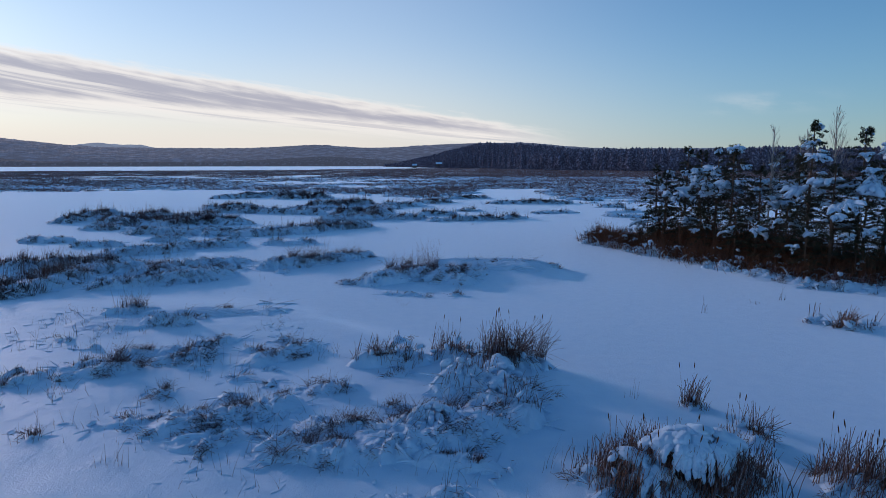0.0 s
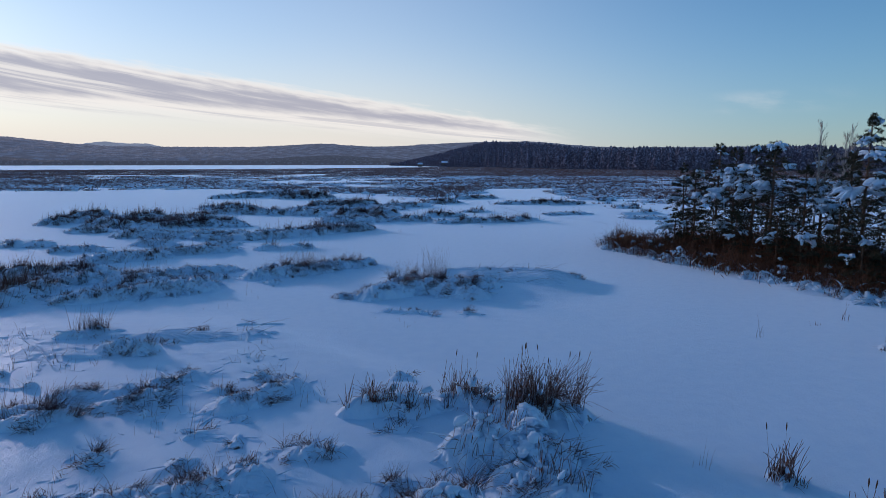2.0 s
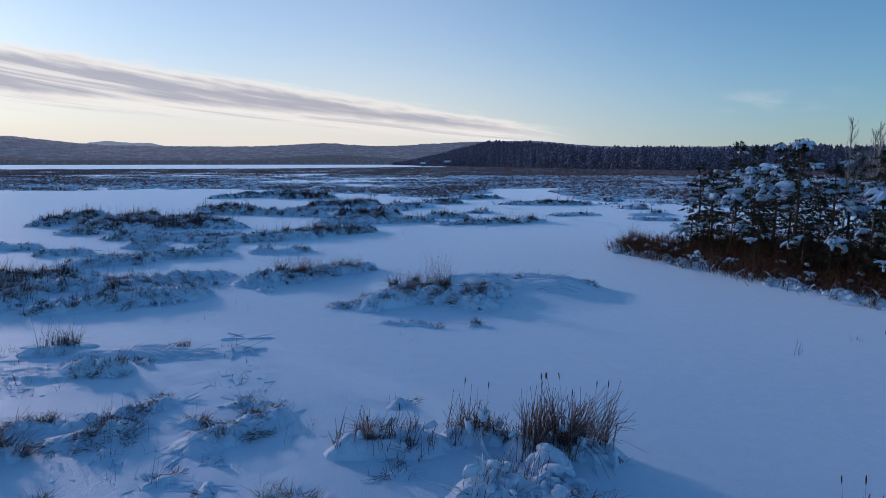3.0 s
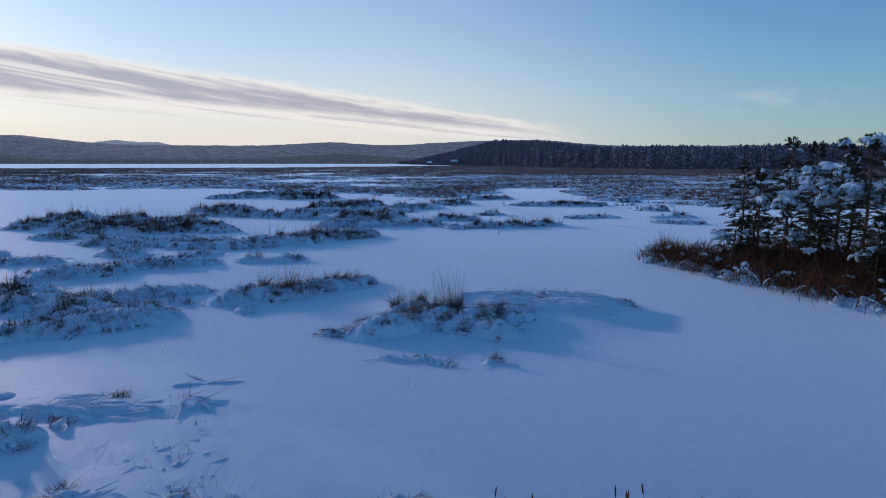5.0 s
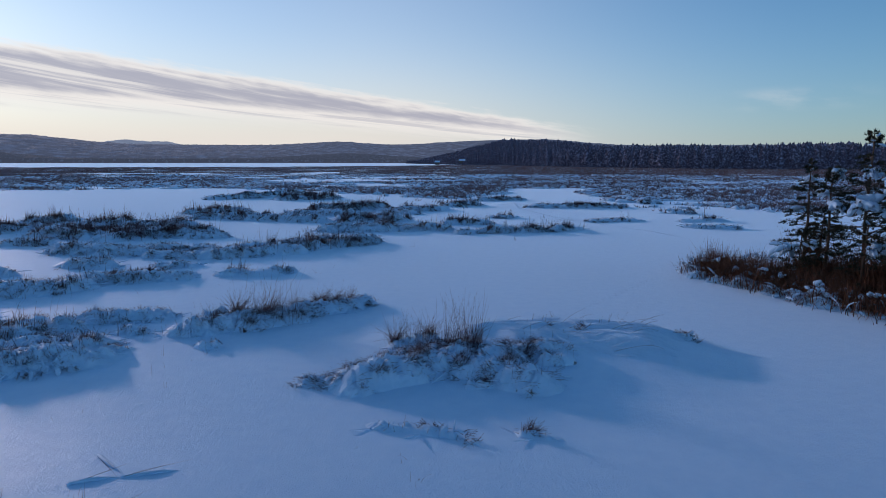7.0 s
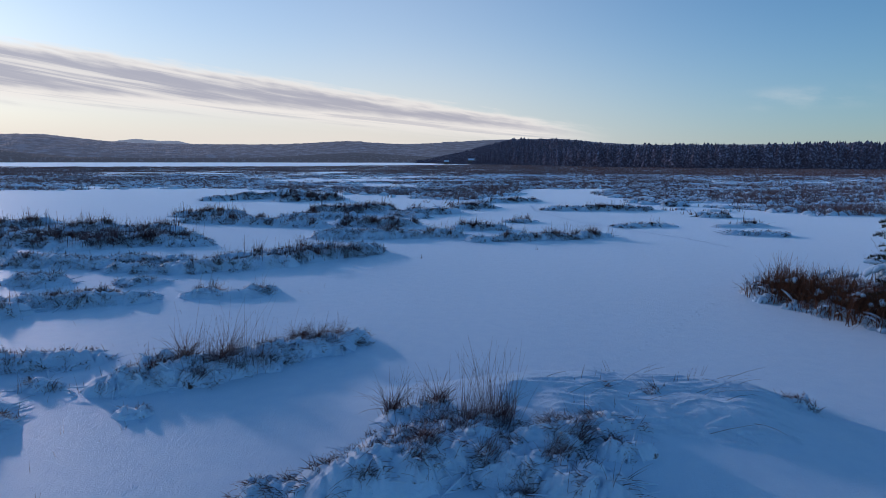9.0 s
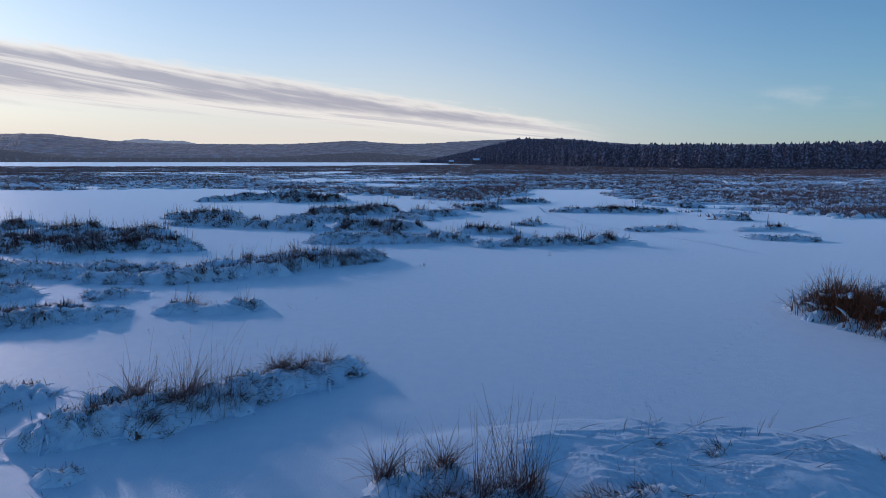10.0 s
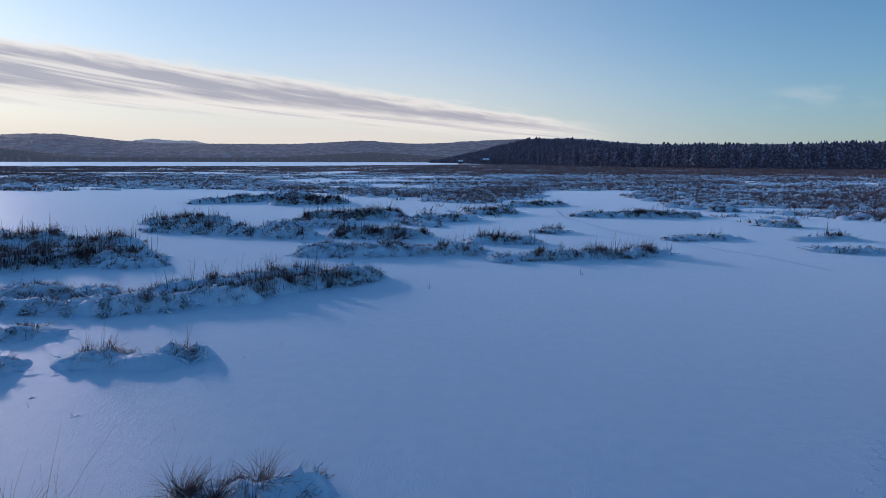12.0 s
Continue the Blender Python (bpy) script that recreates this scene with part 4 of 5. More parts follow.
def range_of_hills(name, distance, depth, bumps, floor_m, tree, label, mat, az0=-60, az1=30):
    """Wooded hills seen across the lake: bumps are (degrees from +y to the right, metres high, degrees wide)."""
    az = np.linspace(az0, az1, 1500)
    h = np.full(len(az), floor_m, float)
    for a, m, w in bumps:
        h = h + m * np.exp(-((az - a) / w) ** 2)
    rows = []
    wide = np.radians(az) * distance
    for k in range(34):
        s = 0 if k == 0 else (1.5 if k == 33 else 0.02 + 0.98 * (k - 1) / 31)
        d = distance + depth * s
        z = tree + (h - tree) * math.sin(min(s, 1) * math.pi / 2) if 0 < k < 33 else np.full(len(az), -1.0 if k == 0 else -20.0)
        if 0 < k < 33:
            z = z + tree * 0.5 * (fbm(wide, 0 * wide + depth * s, 40.0, 3, 11) - 0.5) + tree * 0.14 * (hashed(np.arange(len(az)), k, 5) - 0.5)
        rows.append(np.stack([d * np.sin(np.radians(az)), d * np.cos(np.radians(az)), z], 1))
    v = np.concatenate(rows)
    i = np.arange(len(rows) * len(az)).reshape(len(rows), len(az))
    f = np.stack([i[:-1, :-1].ravel(), i[:-1, 1:].ravel(), i[1:, 1:].ravel(), i[1:, :-1].ravel()], 1)
    ob = new(name, mesh(name, v, f, mat))
    tagged(ob, label, "hills", kind="structure")

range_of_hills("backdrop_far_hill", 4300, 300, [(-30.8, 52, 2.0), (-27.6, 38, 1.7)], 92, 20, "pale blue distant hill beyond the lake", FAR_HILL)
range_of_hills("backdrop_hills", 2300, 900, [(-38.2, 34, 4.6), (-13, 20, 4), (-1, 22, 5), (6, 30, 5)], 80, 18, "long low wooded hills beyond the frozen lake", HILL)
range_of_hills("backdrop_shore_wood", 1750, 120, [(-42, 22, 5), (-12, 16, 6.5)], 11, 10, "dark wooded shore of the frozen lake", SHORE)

# ---- cloud: a long grey bank low in the sky ----
def cloud_bank():
    az = np.radians(np.linspace(-180, 180, 181))
    up = np.linspace(0, 3200, 41)
    A, U = np.meshgrid(az, up)
    D = 4700.0
    v = np.stack([D * np.sin(A).ravel(), D * np.cos(A).ravel(), U.ravel()], 1)
    i = np.arange(A.size).reshape(A.shape)
    f = np.stack([i[:-1, :-1].ravel(), i[:-1, 1:].ravel(), i[1:, 1:].ravel(), i[1:, :-1].ravel()], 1)
    m = bpy.data.materials.new("cloud")
    m.use_nodes = True
    N, L = m.node_tree.nodes, m.node_tree.links
    N.clear()
    out = N.new("ShaderNodeOutputMaterial")
    uv = N.new("ShaderNodeUVMap")
    sep = N.new("ShaderNodeSeparateXYZ")
    L.new(uv.outputs[0], sep.inputs[0])
    def calc(op, a, b=None, c=None):
        n = N.new("ShaderNodeMath")
        n.operation = op
        for k, s in enumerate((a, b, c)):
            if s is None:
                continue
            if isinstance(s, (int, float)):
                n.inputs[k].default_value = s
            else:
                L.new(s, n.inputs[k])
        return n.outputs[0]
    def smooth(x, a, b):
        n = N.new("ShaderNodeMapRange")
        n.interpolation_type = "SMOOTHSTEP"
        n.inputs["From Min"].default_value, n.inputs["From Max"].default_value = a, b
        L.new(x, n.inputs["Value"])
        return n.outputs[0]
    x, z = sep.outputs[0], sep.outputs[1]          # degrees right of +y, degrees up
    def streaks(sx, sy, detail, slope):
        c = N.new("ShaderNodeCombineXYZ")
        L.new(calc("MULTIPLY", x, sx), c.inputs[0])
        L.new(calc("MULTIPLY", calc("MULTIPLY_ADD", x, slope, z), sy), c.inputs[1])
        n = N.new("ShaderNodeTexNoise")
        n.inputs["Scale"].default_value, n.inputs["Detail"].default_value = 1.0, detail
        L.new(c.outputs[0], n.inputs["Vector"])
        return n.outputs[0]
    s1, s2 = streaks(0.09, 0.9, 5, 0.16), streaks(0.16, 1.9, 6, 0.15)
    s3, s4, s5 = streaks(0.045, 1.5, 5, 0.13), streaks(0.6, 3.2, 6, 0.16), streaks(0.06, 2.4, 6, 0.09)
    wob = calc("MULTIPLY_ADD", calc("SUBTRACT", s1, 0.5), 1.0, calc("MULTIPLY_ADD", calc("SUBTRACT", s4, 0.5), 0.75, calc("MULTIPLY", calc("SUBTRACT", s2, 0.5), 0.9)))
    # heights of the upper and lower edge, falling to the right
    xx = calc("MULTIPLY", calc("MULTIPLY", x, x), -0.0011)
    top = calc("ADD", calc("ADD", calc("MULTIPLY_ADD", x, -0.158, 4.75), xx), wob)
    low = calc("ADD", calc("ADD", calc("MULTIPLY_ADD", x, -0.100, 3.25), xx), calc("MULTIPLY", wob, 0.6))
    under = calc("SUBTRACT", top, z)
    over = calc("SUBTRACT", z, low)
    fade = smooth(x, 12, 3)
    veil = calc("MULTIPLY", calc("MULTIPLY", smooth(x, 19, 25), smooth(x, 33, 26)), calc("MULTIPLY", smooth(z, 3.8, 5.0), smooth(z, 6.3, 5.2)))
    veil = calc("MULTIPLY", veil, smooth(streaks(0.3, 0.8, 6, 0.1), 0.38, 0.7))
    dens = calc("MULTIPLY", calc("MULTIPLY", smooth(under, -0.15, 0.7), smooth(over, -1.9, -0.2)), fade)
    body = calc("MULTIPLY", smooth(under, 0.35, 1.4), smooth(over, -0.35, 0.4))
    body = calc("MULTIPLY", body, smooth(s2, 0.05, 0.55))
    # bright rents in the sunward part, and thin grey lines under the bank
    rent = calc("MULTIPLY", calc("MULTIPLY", smooth(s3, 0.50, 0.64), smooth(x, -8, -30)), 0.75)
    body = calc("MULTIPLY", body, calc("SUBTRACT", 1.0, rent))
    lines = calc("MULTIPLY", calc("MULTIPLY", smooth(s5, 0.47, 0.62), 0.55), calc("MULTIPLY", smooth(over, -1.7, -0.7), smooth(over, 0.2, -0.3)))
    body = calc("MAXIMUM", body, lines)
    mixc = N.new("ShaderNodeMix")
    mixc.data_type = "RGBA"
    L.new(body, mixc.inputs["Factor"])
    mixc.inputs["A"].default_value = (1.0, 0.83, 0.68, 1)
    mixc.inputs["B"].default_value = (0.47, 0.405, 0.415, 1)
    em = N.new("ShaderNodeEmission")
    L.new(mixc.outputs["Result"], em.inputs["Color"])
    tr = N.new("ShaderNodeBsdfTransparent")
    ms = N.new("ShaderNodeMixShader")
    L.new(calc("ADD", calc("MULTIPLY", dens, 0.9), calc("MULTIPLY", veil, 0.2)), ms.inputs[0])
    L.new(tr.outputs[0], ms.inputs[1])
    L.new(em.outputs[0], ms.inputs[2])
    # pale haze that thins out upwards
    sunward = calc("MULTIPLY", smooth(x, 42, -14), smooth(x, -130, -60))
    tone = N.new("ShaderNodeMix")
    tone.data_type = "RGBA"
    L.new(sunward, tone.inputs["Factor"])
    tone.inputs["A"].default_value = (0.25, 0.31, 0.42, 1)
    tone.inputs["B"].default_value = (0.90, 0.73, 0.58, 1)
    haze = N.new("ShaderNodeEmission")
    L.new(tone.outputs["Result"], haze.inputs["Color"])
    mh = N.new("ShaderNodeMixShader")
    thick = calc("MULTIPLY_ADD", sunward, 0.54, 0.34)
    low_haze = calc("MULTIPLY", calc("POWER", smooth(z, 19, -3), 1.9), thick)
    high_veil = calc("MULTIPLY", calc("MULTIPLY", sunward, smooth(z, 42, 12)), 0.27)
    L.new(calc("MINIMUM", calc("ADD", low_haze, high_veil), 0.95), mh.inputs[0])
    L.new(tr.outputs[0], mh.inputs[1])
    L.new(haze.outputs[0], mh.inputs[2])
    L.new(mh.outputs[0], ms.inputs[1])
    L.new(ms.outputs[0], out.inputs[0])
    me = mesh("backdrop_cloud", v, f, m)
    lay = me.uv_layers.new(name="sky")
    idx = np.zeros(len(me.loops), np.int32)
    me.loops.foreach_get("vertex_index", idx)
    deg = np.stack([np.degrees(A.ravel()), np.degrees(np.arctan2(U.ravel(), D))], 1)
    lay.data.foreach_set("uv", deg[idx].astype(np.float32).ravel())
    ob = new("backdrop_cloud", me)
    ob.visible_shadow = False
    tagged(ob, "long grey-mauve cloud bank in pale horizon haze", "cloud", kind="structure")

cloud_bank()

# ---- tussocks of the marsh ----
# cattails and the broad drift with its tufts
tussock(3.7, 11.3, 5.6, 11.2, 1.7, 0.22, "cat", 420, 0.95, 0.004)
tussock(6.5, 15.6, 6.8, 15.6, 0.4, 0.12, "cat", 420, 0.9)
tussock(-3.4, 34.9, -2.4, 35.1, 0.8, 0.25, "dark", 95, 0.9)
tussock(-1.9, 34.3, -0.9, 34.5, 0.8, 0.25, "fan", 130, 1.5)
tussock(-3.4, 33.2, -1.6, 34.0, 1.4, 0.32, "bent", 8, 0.5)
tussock(-1.3, 32.9, 0.2, 33.9, 1.2, 0.28, "bent", 10, 0.5)
tussock(-0.4, 36.3, 2.2, 36.9, 2.0, 0.2, "smooth", 1, 0.3)
tussock(2.2, 36.9, 5.4, 36.6, 1.9, 0.17, "smooth", 1, 0.3)
tussock(0.8, 35.3, 4.6, 35.4, 2.2, 0.2, "smooth", 1, 0.3)
tussock(0.3, 34.2, 1.5, 34.6, 0.8, 0.2, "bent", 14, 0.5)
tussock(0.0, 33.6, 0.5, 33.8, 0.5, 0.2, "dark", 30, 0.5)
tussock(2.6, 36.0, 2.8, 36.0, 0.3, 0.1, "dark", 40, 0.25)
tussock(4.2, 38.0, 4.7, 38.0, 0.3, 0.05, "twig", 40, 0.8)
tussock(1.9, 37.7, 4.0, 37.8, 0.4, 0.05, "twig", 16, 0.45)
# near, cattails
tussock(7.9, 11.4, 8.3, 10.8, 1.0, 0.4, "cat", 260, 1.0)
tussock(6.9, 13.6, 7.1, 13.0, 0.7, 0.3, "cat", 60, 0.8)
tussock(-2.3, 18.1, -0.7, 18.2, 0.9, 0.35, "cat", 55, 0.75)
tussock(-0.2, 18.6, 0.9, 18.7, 0.7, 0.3, "cat", 95, 1.0)
tussock(1.3, 18.1, 3.0, 18.3, 0.9, 0.35, "cat", 110, 1.3)
tussock(1.4, 18.0, 2.0, 18.1, 0.6, 0.35, "cat", 230, 1.4)
tussock(0.3, 15.9, 1.9, 15.8, 1.2, 0.55, "lump", 30, 0.8)
tussock(1.3, 14.8, 2.0, 14.0, 1.1, 0.4, "lump", 30, 0.8)
tussock(3.2, 16.0, 5.1, 15.7, 0.6, 0.12, "twig", 9, 0.5)
tussock(-1.0, 12.8, 0.9, 13.8, 1.9, 0.41, "bent", 16, 0.6)
tussock(-3.4, 12.5, -1.6, 12.1, 1.0, 0.3, "bent", 10, 0.5)
tussock(-2.9, 13.5, -1.2, 13.2, 1.0, 0.26, "bent", 10, 0.5)
tussock(-0.2, 11.9, 1.0, 11.7, 0.6, 0.25, "dark", 22, 0.4)
tussock(0.1, 10.8, 0.4, 10.9, 0.4, 0.15, "dark", 30, 0.5)
tussock(2.0, 12.4, 2.4, 11.7, 0.5, 0.1, "twig", 10, 0.8)
tussock(-6.3, 13.6, -4.0, 14.7, 1.1, 0.29, "bent", 10, 0.45)
tussock(-5.5, 12.6, -4.4, 13.2, 0.8, 0.15, "bent", 6, 0.4)
tussock(-7.4, 11.0, -6.9, 11.9, 0.7, 0.22, "twig", 10, 0.6)
tussock(-7.5, 11.6, -6.4, 11.9, 0.5, 0.12, "twig", 9, 0.5)
tussock(-8.0, 13.4, -7.2, 13.9, 0.5, 0.12, "bent", 3, 0.3)
tussock(-10.3, 17.1, -9.5, 17.5, 0.8, 0.3, "dark", 45, 0.85)
tussock(-11.3, 17.5, -10.4, 17.7, 0.7, 0.15, "bent", 6, 0.4)
tussock(-8.7, 18.2, -7.9, 18.7, 0.9, 0.38, "dark", 18, 0.5)
tussock(-10.2, 18.8, -9.0, 19.1, 0.8, 0.22, "bent", 10, 0.4)
tussock(-8.3, 19.9, -7.4, 20.4, 0.8, 0.19, "bent", 10, 0.4)
tussock(-5.7, 18.2, -4.5, 19.6, 1.0, 0.29, "bent", 8, 0.45)
tussock(-3.4, 15.7, -2.5, 16.0, 0.6, 0.19, "bent", 8, 0.4)
tussock(-12.0, 16.3, -11.6, 16.6, 0.6, 0.2, "dark", 18, 0.4)
tussock(-13.6, 24.4, -12.6, 24.9, 1.0, 0.22, "fan", 55, 0.8)
tussock(-11.4, 22.7, -10.2, 22.7, 0.9, 0.26, "dark", 12, 0.4)
tussock(-12.0, 24.4, -7.7, 24.4, 1.5, 0.15, "smooth", 1, 0.3)
tussock(-13.9, 22.6, -12.0, 22.4, 1.7, 0.16, "smooth", 5, 0.4)
tussock(-8.1, 25.3, -6.6, 25.6, 0.4, 0.1, "twig", 3, 0.3)
tussock(-6.9, 23.6, -6.0, 23.8, 0.4, 0.1, "twig", 3, 0.3)
# left mid
tussock(-22.1, 26.9, -21.2, 30.0, 2.4, 0.5, "dark", 22, 0.9)
tussock(-28.4, 35.4, -21.6, 37.4, 2.0, 0.5, "dark", 18, 0.9)
tussock(-23.4, 31.5, -20.7, 33.1, 2.0, 0.45, "reed", 22, 1.0)
tussock(-21.6, 35.0, -18.3, 35.8, 1.8, 0.4, "bent", 10, 0.5)
tussock(-16.7, 33.9, -13.4, 34.7, 1.4, 0.35, "bent", 10, 0.5)
tussock(-15.6, 32.0, -13.2, 33.7, 2.0, 0.5, "bent", 12, 0.5)
tussock(-17.7, 34.6, -16.5, 36.5, 2.0, 0.5, "reed", 12, 0.8)
tussock(-16.0, 37.9, -13.4, 38.8, 1.2, 0.25, "bent", 3, 0.3)
tussock(-13.5, 36.5, -13.1, 36.6, 0.6, 0.2, "dark", 20, 0.4)
tussock(-23.6, 41.9, -21.3, 43.0, 2.2, 0.45, "bent", 7, 0.5)
tussock(-21.1, 42.5, -20.1, 43.9, 1.2, 0.5, "reed", 16, 0.8)
tussock(-20.2, 45.4, -16.7, 46.6, 1.5, 0.4, "bent", 5, 0.4)
tussock(-18.4, 45.8, -17.9, 46.5, 0.7, 0.4, "dark", 18, 0.6)
tussock(-20.8, 31.0, -23.0, 36.1, 2.2, 0.5, "reed", 16, 0.9)
tussock(-23.0, 36.1, -20.7, 37.5, 2.0, 0.4, "bent", 10, 0.5)
tussock(-17.9, 30.5, -14.8, 32.3, 1.4, 0.4, "dark", 10, 0.5)
tussock(-28.7, 46.1, -26.6, 47.0, 1.2, 0.3, "bent", 8, 0.5)
tussock(-34.7, 48.9, -32.1, 48.9, 1.5, 0.35, "bent", 6, 0.4)
# mid hummocks
tussock(-11.5, 36.7, -9.4, 38.0, 1.4, 0.55, "bent", 10, 0.5)
tussock(-11.2, 38.0, -10.7, 38.2, 0.6, 0.5, "dark", 65, 0.5)
tussock(-9.5, 37.0, -8.9, 37.4, 0.5, 0.4, "dark", 65, 0.45)
tussock(-9.9, 37.7, -8.0, 39.2, 1.2, 0.5, "reed", 45, 1.3)
tussock(-9.2, 37.6, -7.9, 38.7, 0.9, 0.45, "dark", 70, 0.8)
tussock(-8.2, 39.1, -6.2, 40.7, 1.1, 0.5, "bent", 6, 0.4)
tussock(-7.5, 40.4, -5.7, 41.6, 0.9, 0.45, "reed", 20, 0.8)
tussock(-6.9, 40.3, -6.2, 40.7, 0.6, 0.45, "dark", 85, 0.7)
tussock(-4.3, 32.6, -3.7, 32.6, 0.35, 0.3, "dark", 50, 0.25)
tussock(-3.3, 33.3, -2.4, 33.1, 0.35, 0.35, "dark", 50, 0.25)
tussock(-0.0, 32.8, 0.4, 33.0, 0.3, 0.3, "dark", 50, 0.3)
tussock(1.2, 33.5, 1.9, 33.6, 0.4, 0.3, "dark", 50, 0.35)
tussock(-1.0, 31.8, -0.5, 31.9, 0.3, 0.2, "dark", 50, 0.2)
tussock(-5.6, 32.1, -4.1, 31.8, 0.7, 0.15, "bent", 6, 0.3)
tussock(1.9, 33.6, 3.6, 33.6, 0.6, 0.08, "twig", 8, 0.35)
tussock(-10.0, 35.0, -9.6, 35.1, 0.5, 0.18, "bent", 3, 0.3)
tussock(-4.3, 32.0, -1.6, 33.4, 1.6, 0.55, "bent", 8, 0.5)
tussock(-1.4, 33.2, 0.8, 32.1, 1.2, 0.45, "bent", 16, 0.55)
tussock(5.6, 36.3, 6.5, 36.5, 0.5, 0.15, "dark", 25, 0.3)
tussock(-3.2, 29.3, -1.4, 28.9, 0.4, 0.12, "bent", 9, 0.3)
tussock(0.2, 29.0, 0.8, 28.9, 0.3, 0.08, "bent", 9, 0.3)
# long left hummock
tussock(-21.8, 53.7, -18.1, 53.8, 1.6, 0.45, "bent", 5, 0.4)
tussock(-18.1, 53.8, -13.4, 56.1, 1.9, 0.6, "bent", 14, 0.6)
tussock(-14.0, 56.3, -9.2, 61.5, 1.7, 0.6, "dark", 30, 0.8)
tussock(-17.3, 57.4, -11.8, 62.2, 1.2, 0.4, "reed", 16, 1.0)
tussock(-14.6, 47.5, -13.8, 47.9, 0.9, 0.35, "reed", 28, 1.0)
tussock(-13.5, 47.7, -12.0, 47.8, 1.2, 0.4, "smooth", 3, 0.4)
tussock(-12.3, 48.5, -11.2, 48.8, 0.7, 0.3, "reed", 28, 0.8)
tussock(-19.2, 50.1, -17.8, 50.4, 1.2, 0.25, "bent", 8, 0.4)
tussock(-7.4, 40.8, -6.8, 41.0, 1.1, 0.5, "smooth", 4, 0.5)
tussock(-6.7, 41.0, -6.0, 41.2, 1.0, 0.5, "smooth", 5, 0.7)
tussock(-6.8, 59.0, -4.9, 59.4, 0.8, 0.06, "twig", 5, 0.3)
tussock(0.8, 63.4, 3.3, 63.7, 0.5, 0.06, "twig", 8, 0.6)
# left reeds island
tussock(-29.6, 61.9, -27.5, 64.0, 3.0, 0.7, "dark", 15, 1.0)
tussock(-37.9, 71.3, -35.5, 73.1, 3.0, 0.7, "reed", 14, 1.1)
tussock(-27.5, 64.0, -23.6, 65.5, 2.2, 0.6, "dark", 18, 1.0)
tussock(-31.8, 70.6, -27.9, 71.0, 2.0, 0.6, "reed", 14, 1.0)
tussock(-24.0, 63.4, -22.0, 64.0, 1.6, 0.35, "bent", 8, 0.5)
tussock(-42.3, 64.9, -40.6, 66.7, 2.2, 0.6, "dark", 12, 0.9)
tussock(-40.8, 68.1, -35.4, 65.3, 2.2, 0.6, "bent", 10, 0.7)
tussock(-35.1, 64.5, -30.2, 64.7, 2.2, 0.6, "dark", 14, 1.0)
tussock(-30.9, 66.4, -25.9, 66.7, 2.0, 0.6, "dark", 16, 0.9)
tussock(-35.3, 58.0, -32.9, 58.7, 1.4, 0.4, "dark", 18, 0.7)
tussock(-28.8, 54.8, -23.4, 54.6, 1.8, 0.45, "bent", 8, 0.5)
tussock(-24.0, 55.7, -19.0, 55.4, 1.8, 0.45, "bent", 8, 0.5)
tussock(-44.8, 73.5, -43.6, 76.0, 2.6, 0.6, "reed", 12, 1.0)
tussock(-37.5, 64.8, -31.3, 62.5, 2.4, 0.6, "dark", 12, 0.9)
tussock(-29.8, 55.8, -24.9, 54.8, 2.0, 0.45, "bent", 8, 0.5)
tussock(-21.1, 45.6, -18.2, 45.9, 1.8, 0.4, "bent", 8, 0.5)
tussock(-18.9, 46.5, -18.3, 47.0, 1.0, 0.4, "dark", 16, 0.6)
tussock(-24.8, 49.9, -22.7, 49.8, 1.6, 0.35, "bent", 6, 0.5)
# central islets
tussock(-34.7, 85.6, -29.9, 87.9, 2.4, 0.6, "reed", 16, 1.0)
tussock(-30.6, 80.0, -23.8, 79.3, 2.4, 0.6, "dark", 10, 0.8)
tussock(-25.6, 79.0, -17.4, 77.1, 2.6, 0.6, "bent", 12, 0.7)
tussock(-14.2, 68.8, -8.9, 69.5, 2.2, 0.7, "bent", 10, 0.6)
tussock(-9.7, 69.9, -4.2, 70.5, 2.0, 0.6, "reed", 10, 0.9)
tussock(-14.9, 78.1, -9.0, 78.2, 2.2, 0.7, "dark", 16, 0.9)
tussock(-20.5, 90.3, -13.8, 94.2, 3.0, 0.8, "dark", 12, 1.1)
tussock(-22.0, 84.8, -15.7, 84.7, 2.6, 0.6, "bent", 8, 0.6)
tussock(-31.6, 110.7, -24.6, 113.9, 3.0, 0.9, "dark", 8, 0.9)
tussock(-43.7, 111.1, -38.3, 115.4, 2.4, 0.7, "bent", 7, 0.6)
tussock(-40.2, 113.9, -32.4, 122.8, 3.4, 1.0, "bent", 8, 0.6)
tussock(-2.3, 67.6, 0.4, 68.8, 1.2, 0.3, "bent", 10, 0.5)
tussock(0.1, 68.7, 4.0, 69.6, 1.2, 0.4, "dark", 28, 0.8)
tussock(3.3, 69.5, 8.2, 71.5, 1.2, 0.4, "dark", 34, 0.85)
tussock(-3.8, 75.5, -0.3, 75.9, 1.6, 0.45, "dark", 22, 0.8)
tussock(-10.3, 90.5, -5.4, 92.3, 2.2, 0.5, "bent", 10, 0.6)
tussock(-5.1, 98.8, -1.0, 100.9, 2.0, 0.5, "dark", 12, 0.8)
tussock(0.8, 82.4, 3.2, 82.7, 1.2, 0.2, "reed", 10, 0.8)
tussock(-12.7, 91.3, -8.7, 86.5, 2.0, 0.4, "bent", 6, 0.5)
tussock(-1.2, 111.1, 5.3, 114.1, 2.4, 0.4, "bent", 8, 0.7)
tussock(6.5, 97.7, 11.4, 98.3, 2.0, 0.45, "bent", 8, 0.7)
tussock(10.7, 97.6, 16.3, 99.0, 1.8, 0.5, "dark", 12, 0.8)
tussock(16.2, 98.3, 18.8, 99.4, 1.5, 0.3, "bent", 6, 0.6)
